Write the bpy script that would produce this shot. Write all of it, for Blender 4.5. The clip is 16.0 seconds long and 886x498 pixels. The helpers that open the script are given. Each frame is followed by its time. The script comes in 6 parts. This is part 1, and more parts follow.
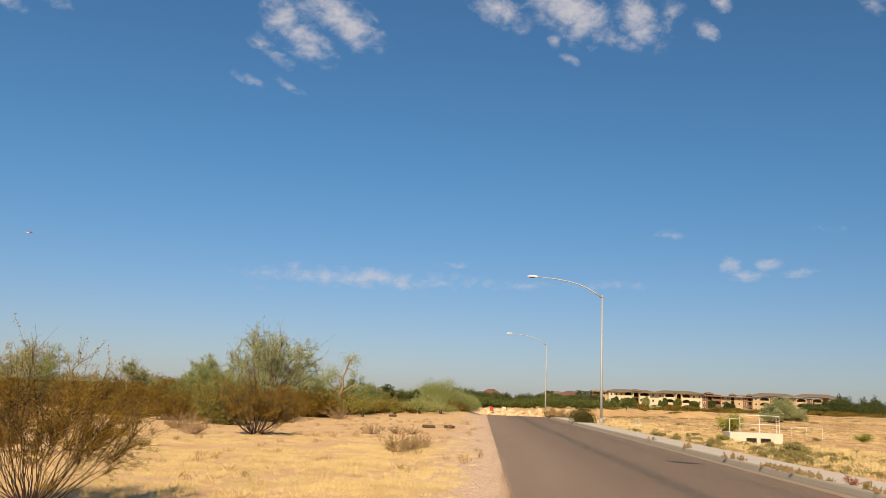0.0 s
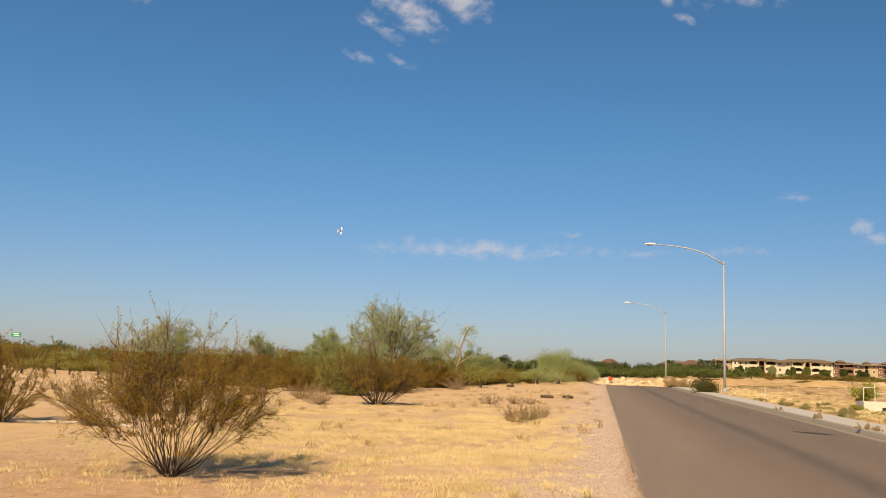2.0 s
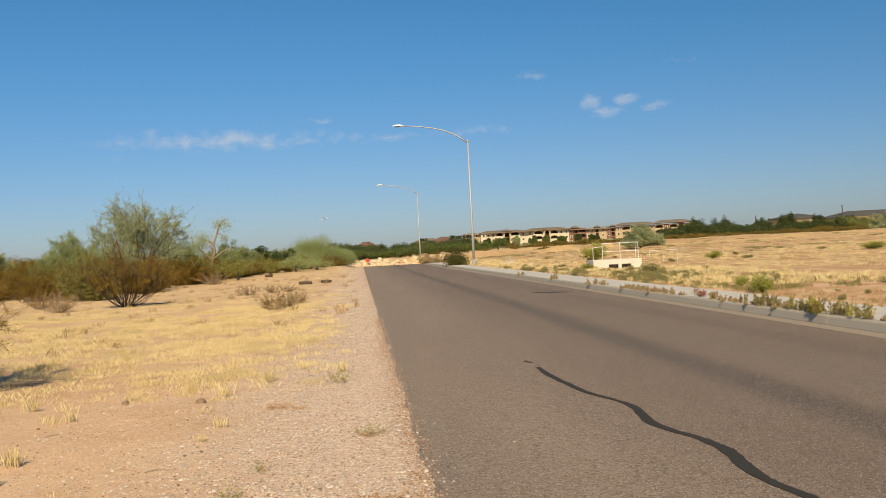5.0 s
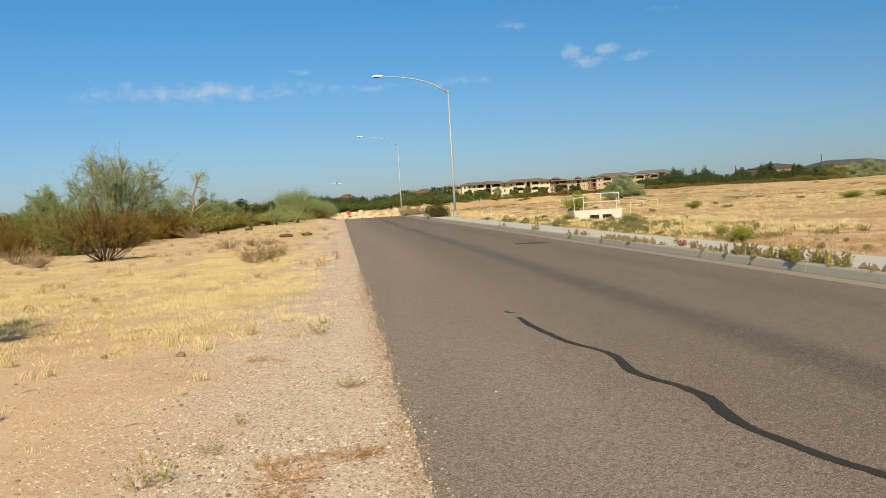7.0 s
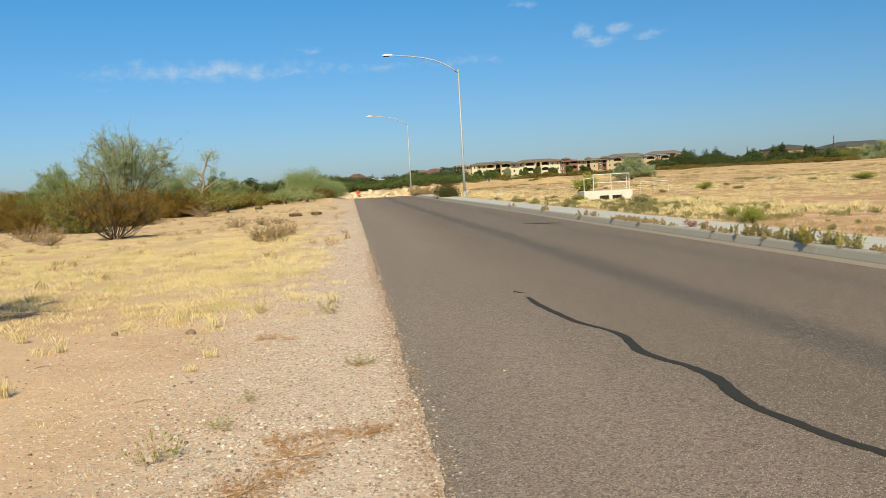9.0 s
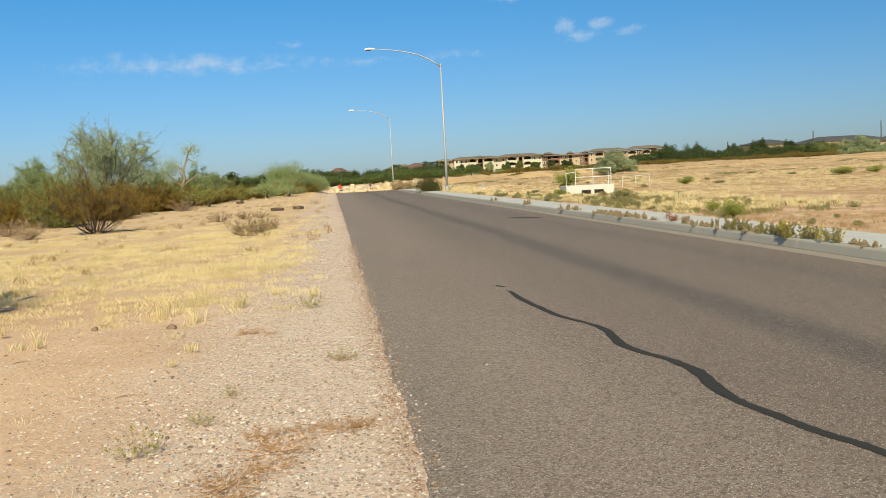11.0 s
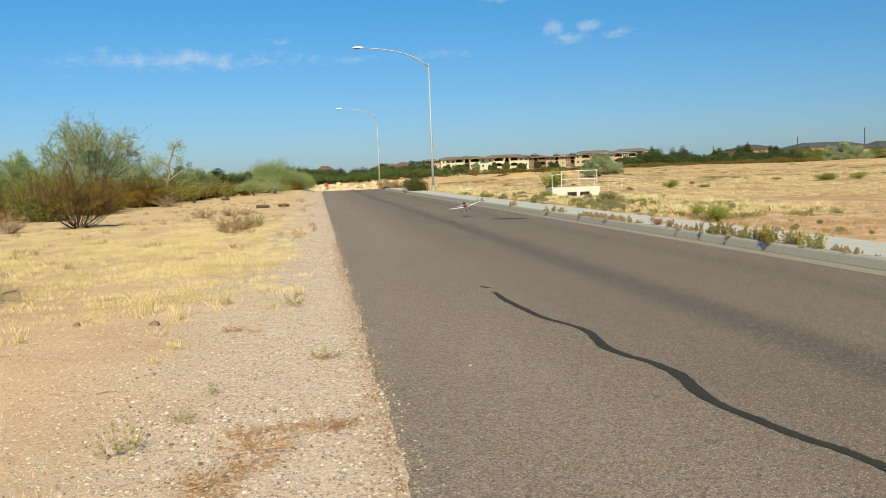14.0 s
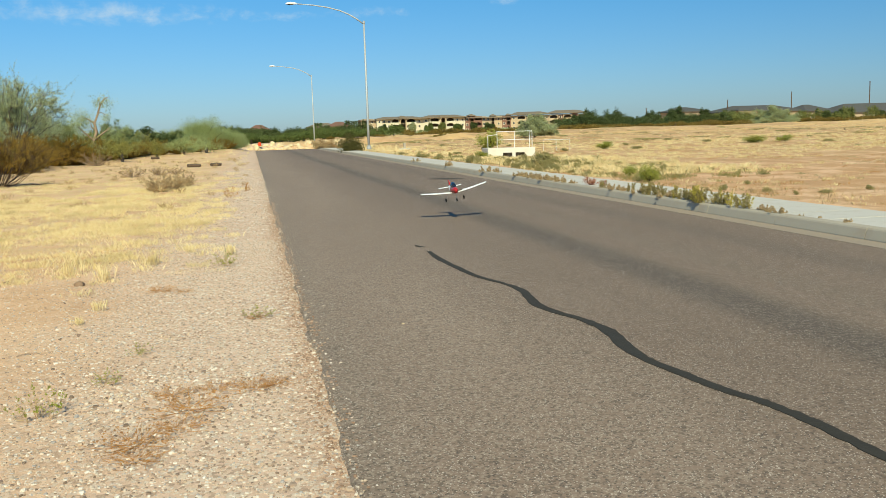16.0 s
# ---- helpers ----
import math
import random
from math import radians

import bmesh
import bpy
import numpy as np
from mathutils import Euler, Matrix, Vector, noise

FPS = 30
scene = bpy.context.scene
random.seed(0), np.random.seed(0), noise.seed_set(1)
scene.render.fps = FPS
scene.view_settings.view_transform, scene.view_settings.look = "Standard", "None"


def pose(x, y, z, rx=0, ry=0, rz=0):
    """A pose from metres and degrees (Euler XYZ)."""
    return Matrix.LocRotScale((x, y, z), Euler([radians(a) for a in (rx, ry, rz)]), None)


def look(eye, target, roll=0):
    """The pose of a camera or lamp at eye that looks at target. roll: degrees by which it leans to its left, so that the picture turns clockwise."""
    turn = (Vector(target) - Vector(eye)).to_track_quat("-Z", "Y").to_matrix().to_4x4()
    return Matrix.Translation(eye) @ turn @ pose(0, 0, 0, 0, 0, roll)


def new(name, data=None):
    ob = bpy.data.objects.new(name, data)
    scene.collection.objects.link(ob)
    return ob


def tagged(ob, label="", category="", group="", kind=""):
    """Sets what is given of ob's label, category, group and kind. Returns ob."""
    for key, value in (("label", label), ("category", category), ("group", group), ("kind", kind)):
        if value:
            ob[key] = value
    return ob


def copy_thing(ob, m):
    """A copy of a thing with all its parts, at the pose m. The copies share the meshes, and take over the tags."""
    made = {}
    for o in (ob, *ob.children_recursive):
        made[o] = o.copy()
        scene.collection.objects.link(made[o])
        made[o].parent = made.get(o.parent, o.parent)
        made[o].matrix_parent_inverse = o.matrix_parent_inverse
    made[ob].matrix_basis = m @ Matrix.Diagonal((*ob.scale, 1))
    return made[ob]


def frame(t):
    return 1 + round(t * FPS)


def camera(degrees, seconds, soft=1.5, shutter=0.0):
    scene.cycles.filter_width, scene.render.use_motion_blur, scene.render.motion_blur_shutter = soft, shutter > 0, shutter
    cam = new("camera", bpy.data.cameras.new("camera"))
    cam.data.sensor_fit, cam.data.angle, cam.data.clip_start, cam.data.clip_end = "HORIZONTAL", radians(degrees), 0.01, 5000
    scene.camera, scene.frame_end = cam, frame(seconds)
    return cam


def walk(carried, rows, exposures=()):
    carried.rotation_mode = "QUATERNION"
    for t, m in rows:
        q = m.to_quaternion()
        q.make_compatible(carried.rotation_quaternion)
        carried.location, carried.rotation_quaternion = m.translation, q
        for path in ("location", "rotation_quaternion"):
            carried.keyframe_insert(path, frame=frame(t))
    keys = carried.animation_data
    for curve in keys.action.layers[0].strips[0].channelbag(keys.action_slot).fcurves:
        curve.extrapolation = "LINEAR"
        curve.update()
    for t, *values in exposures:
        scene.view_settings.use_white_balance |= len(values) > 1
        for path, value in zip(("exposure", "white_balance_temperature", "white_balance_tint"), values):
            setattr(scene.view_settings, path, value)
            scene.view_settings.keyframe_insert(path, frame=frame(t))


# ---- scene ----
cam = camera(53.02, 16.0, soft=0.7)
PATH = [
    (0.0, pose(-0.172, -0.14, 1.713, 99.59, -2.21, 2.52)),
    (0.5, pose(-0.172, -0.14, 1.713, 99.22, -2.23, 2.66)),
    (1.0, pose(-0.172, -0.14, 1.713, 99.56, -2.16, -0.43)),
    (1.5, pose(-0.172, -0.14, 1.713, 99.15, -2.05, 10.07)),
    (2.0, pose(-0.172, -0.14, 1.713, 97.47, -1.84, 10.0)),
    (2.5, pose(-0.172, -0.14, 1.713, 95.35, -2.88, 5.01)),
    (3.0, pose(-0.156, -0.129, 1.647, 93.32, -1.28, 3.12)),
    (3.5, pose(-0.11, -0.13, 1.661, 93.4, 0.5, 0.07)),
    (4.0, pose(-0.105, -0.126, 1.632, 90.99, 0.31, -1.84)),
    (4.2, pose(-0.081, -0.12, 1.628, 91.17, 0.67, -3.37)),
    (6.3, pose(-0.003, -0.025, 1.619, 87.24, 3.93, -5.8)),
    (6.5, pose(-0.007, -0.012, 1.602, 87.09, 3.1, -6.45)),
    (7.0, pose(-0.003, -0.012, 1.609, 86.88, 3.41, -6.6)),
    (7.5, pose(-0.003, -0.004, 1.602, 86.73, 2.79, -7.08)),
    (8.0, pose(0.001, -0.017, 1.607, 86.5, 2.48, -7.52)),
    (8.5, pose(0.003, -0.009, 1.61, 86.21, 3.32, -6.85)),
    (8.7, pose(-0.0, -0.011, 1.601, 86.0, 3.07, -6.07)),
    (10.8, pose(-0.003, 0.019, 1.596, 84.56, 3.56, -6.16)),
    (11.0, pose(-0.002, 0.001, 1.596, 85.21, 3.09, -7.12)),
    (11.5, pose(0.009, -0.002, 1.61, 85.63, 2.56, -9.05)),
    (12.0, pose(0.008, 0.013, 1.596, 84.56, 1.67, -8.99)),
    (12.5, pose(0.002, 0.013, 1.598, 85.02, 1.53, -8.67)),
    (13.0, pose(-0.002, 0.005, 1.589, 84.31, 1.05, -8.4)),
    (13.5, pose(0.004, 0.008, 1.601, 85.28, 2.23, -8.8)),
    (14.0, pose(0.0, -0.005, 1.601, 85.16, 2.18, -7.99)),
    (14.5, pose(0.003, -0.003, 1.603, 84.78, 3.09, -8.18)),
    (15.0, pose(0.011, 0.009, 1.595, 83.47, 2.04, -9.38)),
    (15.5, pose(0.015, 0.015, 1.585, 83.0, 1.81, -10.91)),
    (16.0, pose(0.033, 0.032, 1.574, 82.49, 1.75, -12.08)),
]

# exposure: the clip's camera opens up once the plane is low
EXPOSURES = [(0.0, 0.17, 8850, 13), (2.2, 0.17, 8850, 13), (4.2, 0.07, 8050, 9), (6.3, 0.13, 7350, 1), (11.0, 0.22, 6700, -4), (13.0, 0.23, 6700, -5), (14.5, 0.24, 6700, -8), (16.0, 0.28, 6600, -10)]
walk(cam, PATH, EXPOSURES)

# ---- sky and sun ----
SUN_EL, SUN_AZ = 38.0, 190.0          # azimuth clockwise from the road's direction
sun_dir = Vector((math.sin(radians(SUN_AZ)) * math.cos(radians(SUN_EL)),
                  math.cos(radians(SUN_AZ)) * math.cos(radians(SUN_EL)), math.sin(radians(SUN_EL))))
sun = new("sun", bpy.data.lights.new("sun", "SUN"))
sun.data.energy, sun.data.angle, sun.data.color = 4.9, radians(0.5), (1.0, 0.865, 0.67)
sun.matrix_basis = look(sun_dir * 50, (0, 0, 0))

world = bpy.data.worlds.new("sky")
scene.world = world
world.use_nodes = True
wn, wl = world.node_tree.nodes, world.node_tree.links
wn.clear()


def wmath(op, a, b=None, c=None):
    n = wn.new("ShaderNodeMath")
    n.operation = op
    for i, v in enumerate((a, b, c)):
        if v is None:
            continue
        if isinstance(v, (int, float)):
            n.inputs[i].default_value = v
        else:
            wl.new(v, n.inputs[i])
    return n.outputs[0]


sky = wn.new("ShaderNodeTexSky")
sky.sky_type, sky.sun_disc = "NISHITA", False
sky.sun_elevation, sky.sun_rotation = radians(SUN_EL), radians(SUN_AZ)
sky.altitude, sky.air_density, sky.dust_density, sky.ozone_density = 400, 1.0, 0.6, 2.0
coord = wn.new("ShaderNodeTexCoord")
sep = wn.new("ShaderNodeSeparateXYZ")
wl.new(coord.outputs["Generated"], sep.inputs[0])
az = wmath("DEGREES", wmath("ARCTAN2", sep.outputs[0], sep.outputs[1]))
el = wmath("DEGREES", wmath("ARCSINE", sep.outputs[2]))
# small fair-weather clouds: azimuth, elevation, half width, half height, density
PUFFS = [(5, 24.9, 2.6, 1.5, 1.2), (-10.3, 23.6, 2.2, 1.1, 1.15), (9.7, 24, 1.5, 1.3, 1.05), (0.2, 24.9, 1.9, 0.9, 1),
         (-12.7, 22.2, 1.7, 1, 1), (-14.2, 23.4, 1.3, 1.3, 1), (-31.5, 21.9, 1.5, 0.5, 0.75), (-28.6, 22.6, 1, 0.6, 0.85),
         (11.8, 24.4, 0.9, 0.8, 0.6), (8.7, 22.8, 1.2, 0.5, 0.65), (23.9, 23.4, 0.9, 0.6, 0.65), (-15.6, 21.7, 0.9, 0.5, 0.75),
         (13.9, 23.1, 0.8, 0.5, 0.8), (14.8, 24.7, 0.7, 0.5, 0.8), (-14.1, 20.8, 0.9, 0.4, 0.7), (-16.2, 19.4, 1.1, 0.35, 0.6),
         (-13.6, 19.3, 1, 0.3, 0.6), (4.2, 22.8, 0.5, 0.4, 0.7), (5.2, 21.7, 0.6, 0.3, 0.75)]
STREAKS = [(-8.2, 7.5, 6.38, 0.575, 0.782), (7.4, 7.5, 2.64, 0.345, 0.4675), (-0.2, 7.4, 2.42, 0.322, 0.51),
           (2.9, 7.35, 2.2, 0.299, 0.4675), (16.3, 8.1, 1.21, 0.322, 0.7225), (17.7, 8.8, 0.77, 0.4025, 0.8075),
           (15.3, 8.8, 0.55, 0.575, 0.7225), (19.1, 8.3, 1.32, 0.2875, 0.595), (-12.4, 8, 1.32, 0.345, 0.425),
           (11.5, 10.7, 0.88, 0.322, 0.595), (9.5, 7.4, 0.88, 0.345, 0.51), (-2.2, 8.6, 1.21, 0.253, 0.4675),
           (21, 10.9, 1.1, 0.2875, 0.3825), (-15.2, 6.5, 1.32, 0.23, 0.34)]
mask = None
for ca, ce, cw, ch, dens in PUFFS + STREAKS:
    slant = -0.38 if ce > 15 else 0.0
    da = wmath("SUBTRACT", az, ca)
    de = wmath("SUBTRACT", wmath("SUBTRACT", el, ce), wmath("MULTIPLY", da, slant))
    qa, qe = wmath("DIVIDE", da, cw), wmath("DIVIDE", de, ch)
    q = wmath("MULTIPLY_ADD", qa, qa, wmath("MULTIPLY", qe, qe))
    m = wmath("MULTIPLY", wmath("POWER", 2.718, wmath("MULTIPLY", q, -0.8)), dens)
    mask = m if mask is None else wmath("MAXIMUM", mask, m)
comb = wn.new("ShaderNodeCombineXYZ")
wl.new(az, comb.inputs[0])
wl.new(wmath("MULTIPLY", el, 1.5), comb.inputs[1])
puffs = wn.new("ShaderNodeTexNoise")
wl.new(comb.outputs[0], puffs.inputs["Vector"])
puffs.inputs["Scale"].default_value, puffs.inputs["Detail"].default_value, puffs.inputs["Roughness"].default_value = 0.8, 7, 0.6
puffs.inputs["Distortion"].default_value = 0.3
cover = wmath("ADD", mask, wmath("MULTIPLY", wmath("SUBTRACT", puffs.outputs["Fac"], 0.5), 2.1))
cover = wmath("MULTIPLY", cover, wmath("MINIMUM", wmath("MULTIPLY", mask, 4.0), 1.0))
ramp = wn.new("ShaderNodeMapRange")
ramp.interpolation_type = "SMOOTHSTEP"
wl.new(cover, ramp.inputs["Value"])
ramp.inputs["From Min"].default_value, ramp.inputs["From Max"].default_value = 0.15, 1.45
ramp.inputs["To Max"].default_value = 0.78
mixw = wn.new("ShaderNodeMix")
mixw.data_type = "RGBA"
wl.new(ramp.outputs[0], mixw.inputs["Factor"])
# clear dry air: a deeper, bluer sky
deep = wn.new("ShaderNodeMix")
deep.data_type, deep.blend_type = "RGBA", "MULTIPLY"
deep.inputs["Factor"].default_value = 1.0
wl.new(sky.outputs[0], deep.inputs["A"])
haze = wn.new("ShaderNodeMapRange")
haze.interpolation_type = "SMOOTHSTEP"
wl.new(el, haze.inputs["Value"])
haze.inputs["From Min"].default_value, haze.inputs["From Max"].default_value = -2.0, 17.0
air = wn.new("ShaderNodeMix")
air.data_type = "RGBA"
wl.new(haze.outputs[0], air.inputs["Factor"])
air.inputs["A"].default_value, air.inputs["B"].default_value = (0.40, 0.485, 0.765, 1), (0.225, 0.60, 0.91, 1)
# the sky pales towards the sun's side
lean = wmath("SUBTRACT", 1.02, wmath("MULTIPLY", sep.outputs[0], 0.25))
side = wn.new("ShaderNodeVectorMath")
side.operation = "SCALE"
wl.new(air.outputs["Result"], side.inputs[0])
wl.new(lean, side.inputs["Scale"])
wl.new(side.outputs[0], deep.inputs["B"])
wl.new(deep.outputs["Result"], mixw.inputs["A"])
mixw.inputs["B"].default_value = (4.7, 5.2, 6.6, 1)
back = wn.new("ShaderNodeBackground")
back.inputs["Strength"].default_value = 0.11
wl.new(mixw.outputs["Result"], back.inputs["Color"])
wout = wn.new("ShaderNodeOutputWorld")
wl.new(back.outputs[0], wout.inputs["Surface"])


# ---- materials ----
class Mat:
    """A small wrapper for building a procedural material."""

    def __init__(self, name, rough=0.9, metal=0.0, spec=0.3):
        self.m = bpy.data.materials.new(name)
        self.m.use_nodes = True
        self.n, self.l = self.m.node_tree.nodes, self.m.node_tree.links
        self.b = self.n["Principled BSDF"]
        self.b.inputs["Roughness"].default_value = rough
        self.b.inputs["Metallic"].default_value = metal
        self.b.inputs["Specular IOR Level"].default_value = spec
        tc = self.n.new("ShaderNodeNewGeometry")
        self.pos, self.island = tc.outputs["Position"], tc.outputs["Random Per Island"]
        self.obj = self.n.new("ShaderNodeTexCoord").outputs["Object"]
        self.rand = self.n.new("ShaderNodeObjectInfo").outputs["Random"]

    def noise(self, scale, detail=4, rough=0.55, vec=None, out="Fac"):
        t = self.n.new("ShaderNodeTexNoise")
        t.inputs["Scale"].default_value, t.inputs["Detail"].default_value, t.inputs["Roughness"].default_value = scale, detail, rough
        self.l.new(vec or self.pos, t.inputs["Vector"])
        return t.outputs[out]

    def voronoi(self, scale, out="Distance", vec=None):
        t = self.n.new("ShaderNodeTexVoronoi")
        t.inputs["Scale"].default_value = scale
        self.l.new(vec or self.pos, t.inputs["Vector"])
        return t.outputs[out]

    def stretch(self, sx, sy, sz, vec=None):
        t = self.n.new("ShaderNodeVectorMath")
        t.operation = "MULTIPLY"
        self.l.new(vec or self.pos, t.inputs[0])
        t.inputs[1].default_value = (sx, sy, sz)
        return t.outputs[0]

    def math(self, op, a, b=None, c=None):
        t = self.n.new("ShaderNodeMath")
        t.operation = op
        for i, v in enumerate((a, b, c)):
            if v is None:
                continue
            if isinstance(v, (int, float)):
                t.inputs[i].default_value = v
            else:
                self.l.new(v, t.inputs[i])
        return t.outputs[0]

    def ramp(self, fac, stops):
        t = self.n.new("ShaderNodeValToRGB")
        e = t.color_ramp.elements
        while len(e) < len(stops):
            e.new(0.5)
        for el_, (p, c) in zip(e, stops):
            el_.position, el_.color = p, (*c, 1) if len(c) == 3 else c
        self.l.new(fac, t.inputs[0])
        return t.outputs[0]

    def step(self, v, lo, hi):
        t = self.n.new("ShaderNodeMapRange")
        t.interpolation_type = "SMOOTHSTEP"
        self.l.new(v, t.inputs["Value"])
        t.inputs["From Min"].default_value, t.inputs["From Max"].default_value = lo, hi
        return t.outputs[0]

    def mix(self, fac, a, b, blend="MIX"):
        t = self.n.new("ShaderNodeMix")
        t.data_type, t.blend_type = "RGBA", blend
        for key, v in (("Factor", fac), ("A", a), ("B", b)):
            if isinstance(v, (int, float)):
                t.inputs[key].default_value = v
            elif isinstance(v, tuple):
                t.inputs[key].default_value = (*v, 1)
            else:
                self.l.new(v, t.inputs[key])
        return t.outputs["Result"]

    def colour(self, c):
        if isinstance(c, tuple):
            self.b.inputs["Base Color"].default_value = (*c, 1)
        else:
            self.l.new(c, self.b.inputs["Base Color"])
        return self

    def bump(self, h, strength=0.4, dist=0.02):
        t = self.n.new("ShaderNodeBump")
        t.inputs["Strength"].default_value, t.inputs["Distance"].default_value = strength, dist
        self.l.new(h, t.inputs["Height"])
        self.l.new(t.outputs[0], self.b.inputs["Normal"])
        return self

    def axis(self, i, vec=None):
        t = self.n.new("ShaderNodeSeparateXYZ")
        self.l.new(vec or self.pos, t.inputs[0])
        return t.outputs[i]


def leaf_material(name, dark, light, trans=0.25):
    k = Mat(name, 0.65, 0, 0.25)
    c = k.mix(k.island, dark, light)
    c = k.mix(k.math("MULTIPLY", k.noise(0.6, 3), 0.5), c, tuple(0.75 * v for v in dark))
    k.colour(k.mix(k.math("MULTIPLY", k.rand, 0.25), c, light))
    if trans:
        t = k.n.new("ShaderNodeBsdfTranslucent")
        k.l.new(c, t.inputs["Color"])
        s = k.n.new("ShaderNodeMixShader")
        s.inputs[0].default_value = trans
        k.l.new(k.b.outputs[0], s.inputs[1])
        k.l.new(t.outputs[0], s.inputs[2])
        k.l.new(s.outputs[0], k.n["Material Output"].inputs["Surface"])
    return k.m


def simple(name, c, rough=0.8, metal=0.0, spec=0.3, var=0.18, scale=3.0, bump=0.0):
    k = Mat(name, rough, metal, spec)
    v = k.mix(k.noise(scale, 5), tuple(x * (1 - var) for x in c), tuple(min(1, x * (1 + var)) for x in c))
    v = k.mix(k.math("MULTIPLY", k.noise(scale * 9, 4), 0.3), v, tuple(x * (1 - 1.6 * var) for x in c))
    k.colour(k.mix(k.math("MULTIPLY", k.rand, 0.3), v, tuple(x * (1 - var) for x in c)))
    if bump:
        k.bump(k.noise(scale * 8, 6), bump)
    return k.m


def soil_material():
    k = Mat("sandy soil", 0.95, 0, 0.15)
    x, y = k.axis(0), k.axis(1)
    base = k.ramp(k.noise(0.35, 6, 0.6), [(0.3, (0.59, 0.35, 0.19)), (0.5, (0.71, 0.45, 0.27)), (0.7, (0.78, 0.53, 0.34))])
    # reddish bare patches
    base = k.mix(k.step(k.noise(0.9, 5, 0.6), 0.56, 0.72), base, (0.54, 0.30, 0.15))
    base = k.mix(k.math("MULTIPLY", k.step(k.noise(7, 6, 0.75), 0.54, 0.66), 0.35), base, (0.46, 0.28, 0.15))
    base = k.mix(k.math("MULTIPLY", k.step(k.noise(19, 4, 0.7), 0.56, 0.64), 0.45), base, (0.84, 0.66, 0.44))
    # barer, redder ground round the near shrubs
    red = k.math("MULTIPLY", k.step(k.math("MULTIPLY", k.math("ADD", x, k.math("MULTIPLY", k.noise(0.8, 5), 2.0)), -1.0), 2.2, 4.2), k.math("SUBTRACT", 1.0, k.step(y, 13.5, 17.0)))
    base = k.mix(k.math("MULTIPLY", red, k.math("ADD", 0.35, k.math("MULTIPLY", k.step(k.noise(2.2, 6, 0.7), 0.45, 0.6), 0.4))), base, (0.43, 0.25, 0.125))
    # thin straw litter where the dry grass grows
    straw = k.math("MULTIPLY", k.step(k.noise(1.6, 6, 0.7), 0.42, 0.62), k.math("MULTIPLY", k.step(k.math("MULTIPLY", x, -1.0), 0.6, 2.6), k.step(y, 11.5, 16.0)))
    base = k.mix(k.math("MULTIPLY", straw, 0.75), base, (0.66, 0.50, 0.22))
    right = k.math("MULTIPLY", k.step(x, 9.5, 10.3), k.step(k.noise(0.5, 7, 0.7), 0.40, 0.56))
    base = k.mix(k.math("MULTIPLY", right, 0.85), base, (0.47, 0.265, 0.12))
    lot = k.math("MULTIPLY", k.step(x, 9.8, 12.0), k.math("MULTIPLY", k.step(k.math("ADD", y, k.math("MULTIPLY", k.noise(0.3, 4), 18.0)), 38.0, 50.0), k.step(k.noise(1.1, 7, 0.75, k.stretch(0.35, 1, 1)), 0.40, 0.58)))
    base = k.mix(k.math("MULTIPLY", lot, 0.6), base, (0.46, 0.31, 0.125))
    far = k.step(y, 60.0, 150.0)
    base = k.mix(k.math("MULTIPLY", far, k.step(k.noise(0.08, 6, 0.65), 0.42, 0.6)), base, (0.70, 0.46, 0.20))
    # pale gravelly shoulder along the road
    sh = k.math("MULTIPLY", k.step(k.math("ADD", x, k.math("MULTIPLY", k.noise(0.5, 4), 1.6)), -1.7, 0.6), k.math("SUBTRACT", 1.0, k.step(x, 5.0, 5.2)))
    base = k.mix(k.math("MULTIPLY", sh, 0.7), base, (0.68, 0.505, 0.40))
    # rusty fines washed along the ragged edge of the road
    rust = k.math("MULTIPLY", k.step(k.math("ADD", x, k.math("MULTIPLY", k.noise(1.7, 4), 0.35)), 0.22, 0.5), k.math("SUBTRACT", 1.0, k.step(x, 0.6, 0.8)))
    base = k.mix(k.math("MULTIPLY", rust, 0.36), base, (0.42, 0.24, 0.15))
    grit = k.voronoi(42, "Color")
    g = k.n.new("ShaderNodeRGBToBW")
    k.l.new(grit, g.inputs[0])
    pebble = k.math("MULTIPLY", k.step(g.outputs[0], 0.62, 0.75), k.math("ADD", 0.2, k.math("MULTIPLY", sh, 0.55)))
    base = k.mix(pebble, base, (0.68, 0.57, 0.46))
    dark = k.math("MULTIPLY", k.step(k.math("SUBTRACT", 1.0, g.outputs[0]), 0.7, 0.8), k.math("ADD", 0.15, k.math("MULTIPLY", sh, 0.4)))
    base = k.mix(dark, base, (0.24, 0.17, 0.12))
    k.colour(k.mix(k.math("MULTIPLY", k.noise(60, 3), 0.2), base, (0.42, 0.27, 0.16)))
    h = k.math("ADD", k.math("MULTIPLY", k.noise(4, 9, 0.72), 1.3), k.math("MULTIPLY", g.outputs[0], 0.3))
    k.bump(h, 0.6, 0.04)
    return k.m


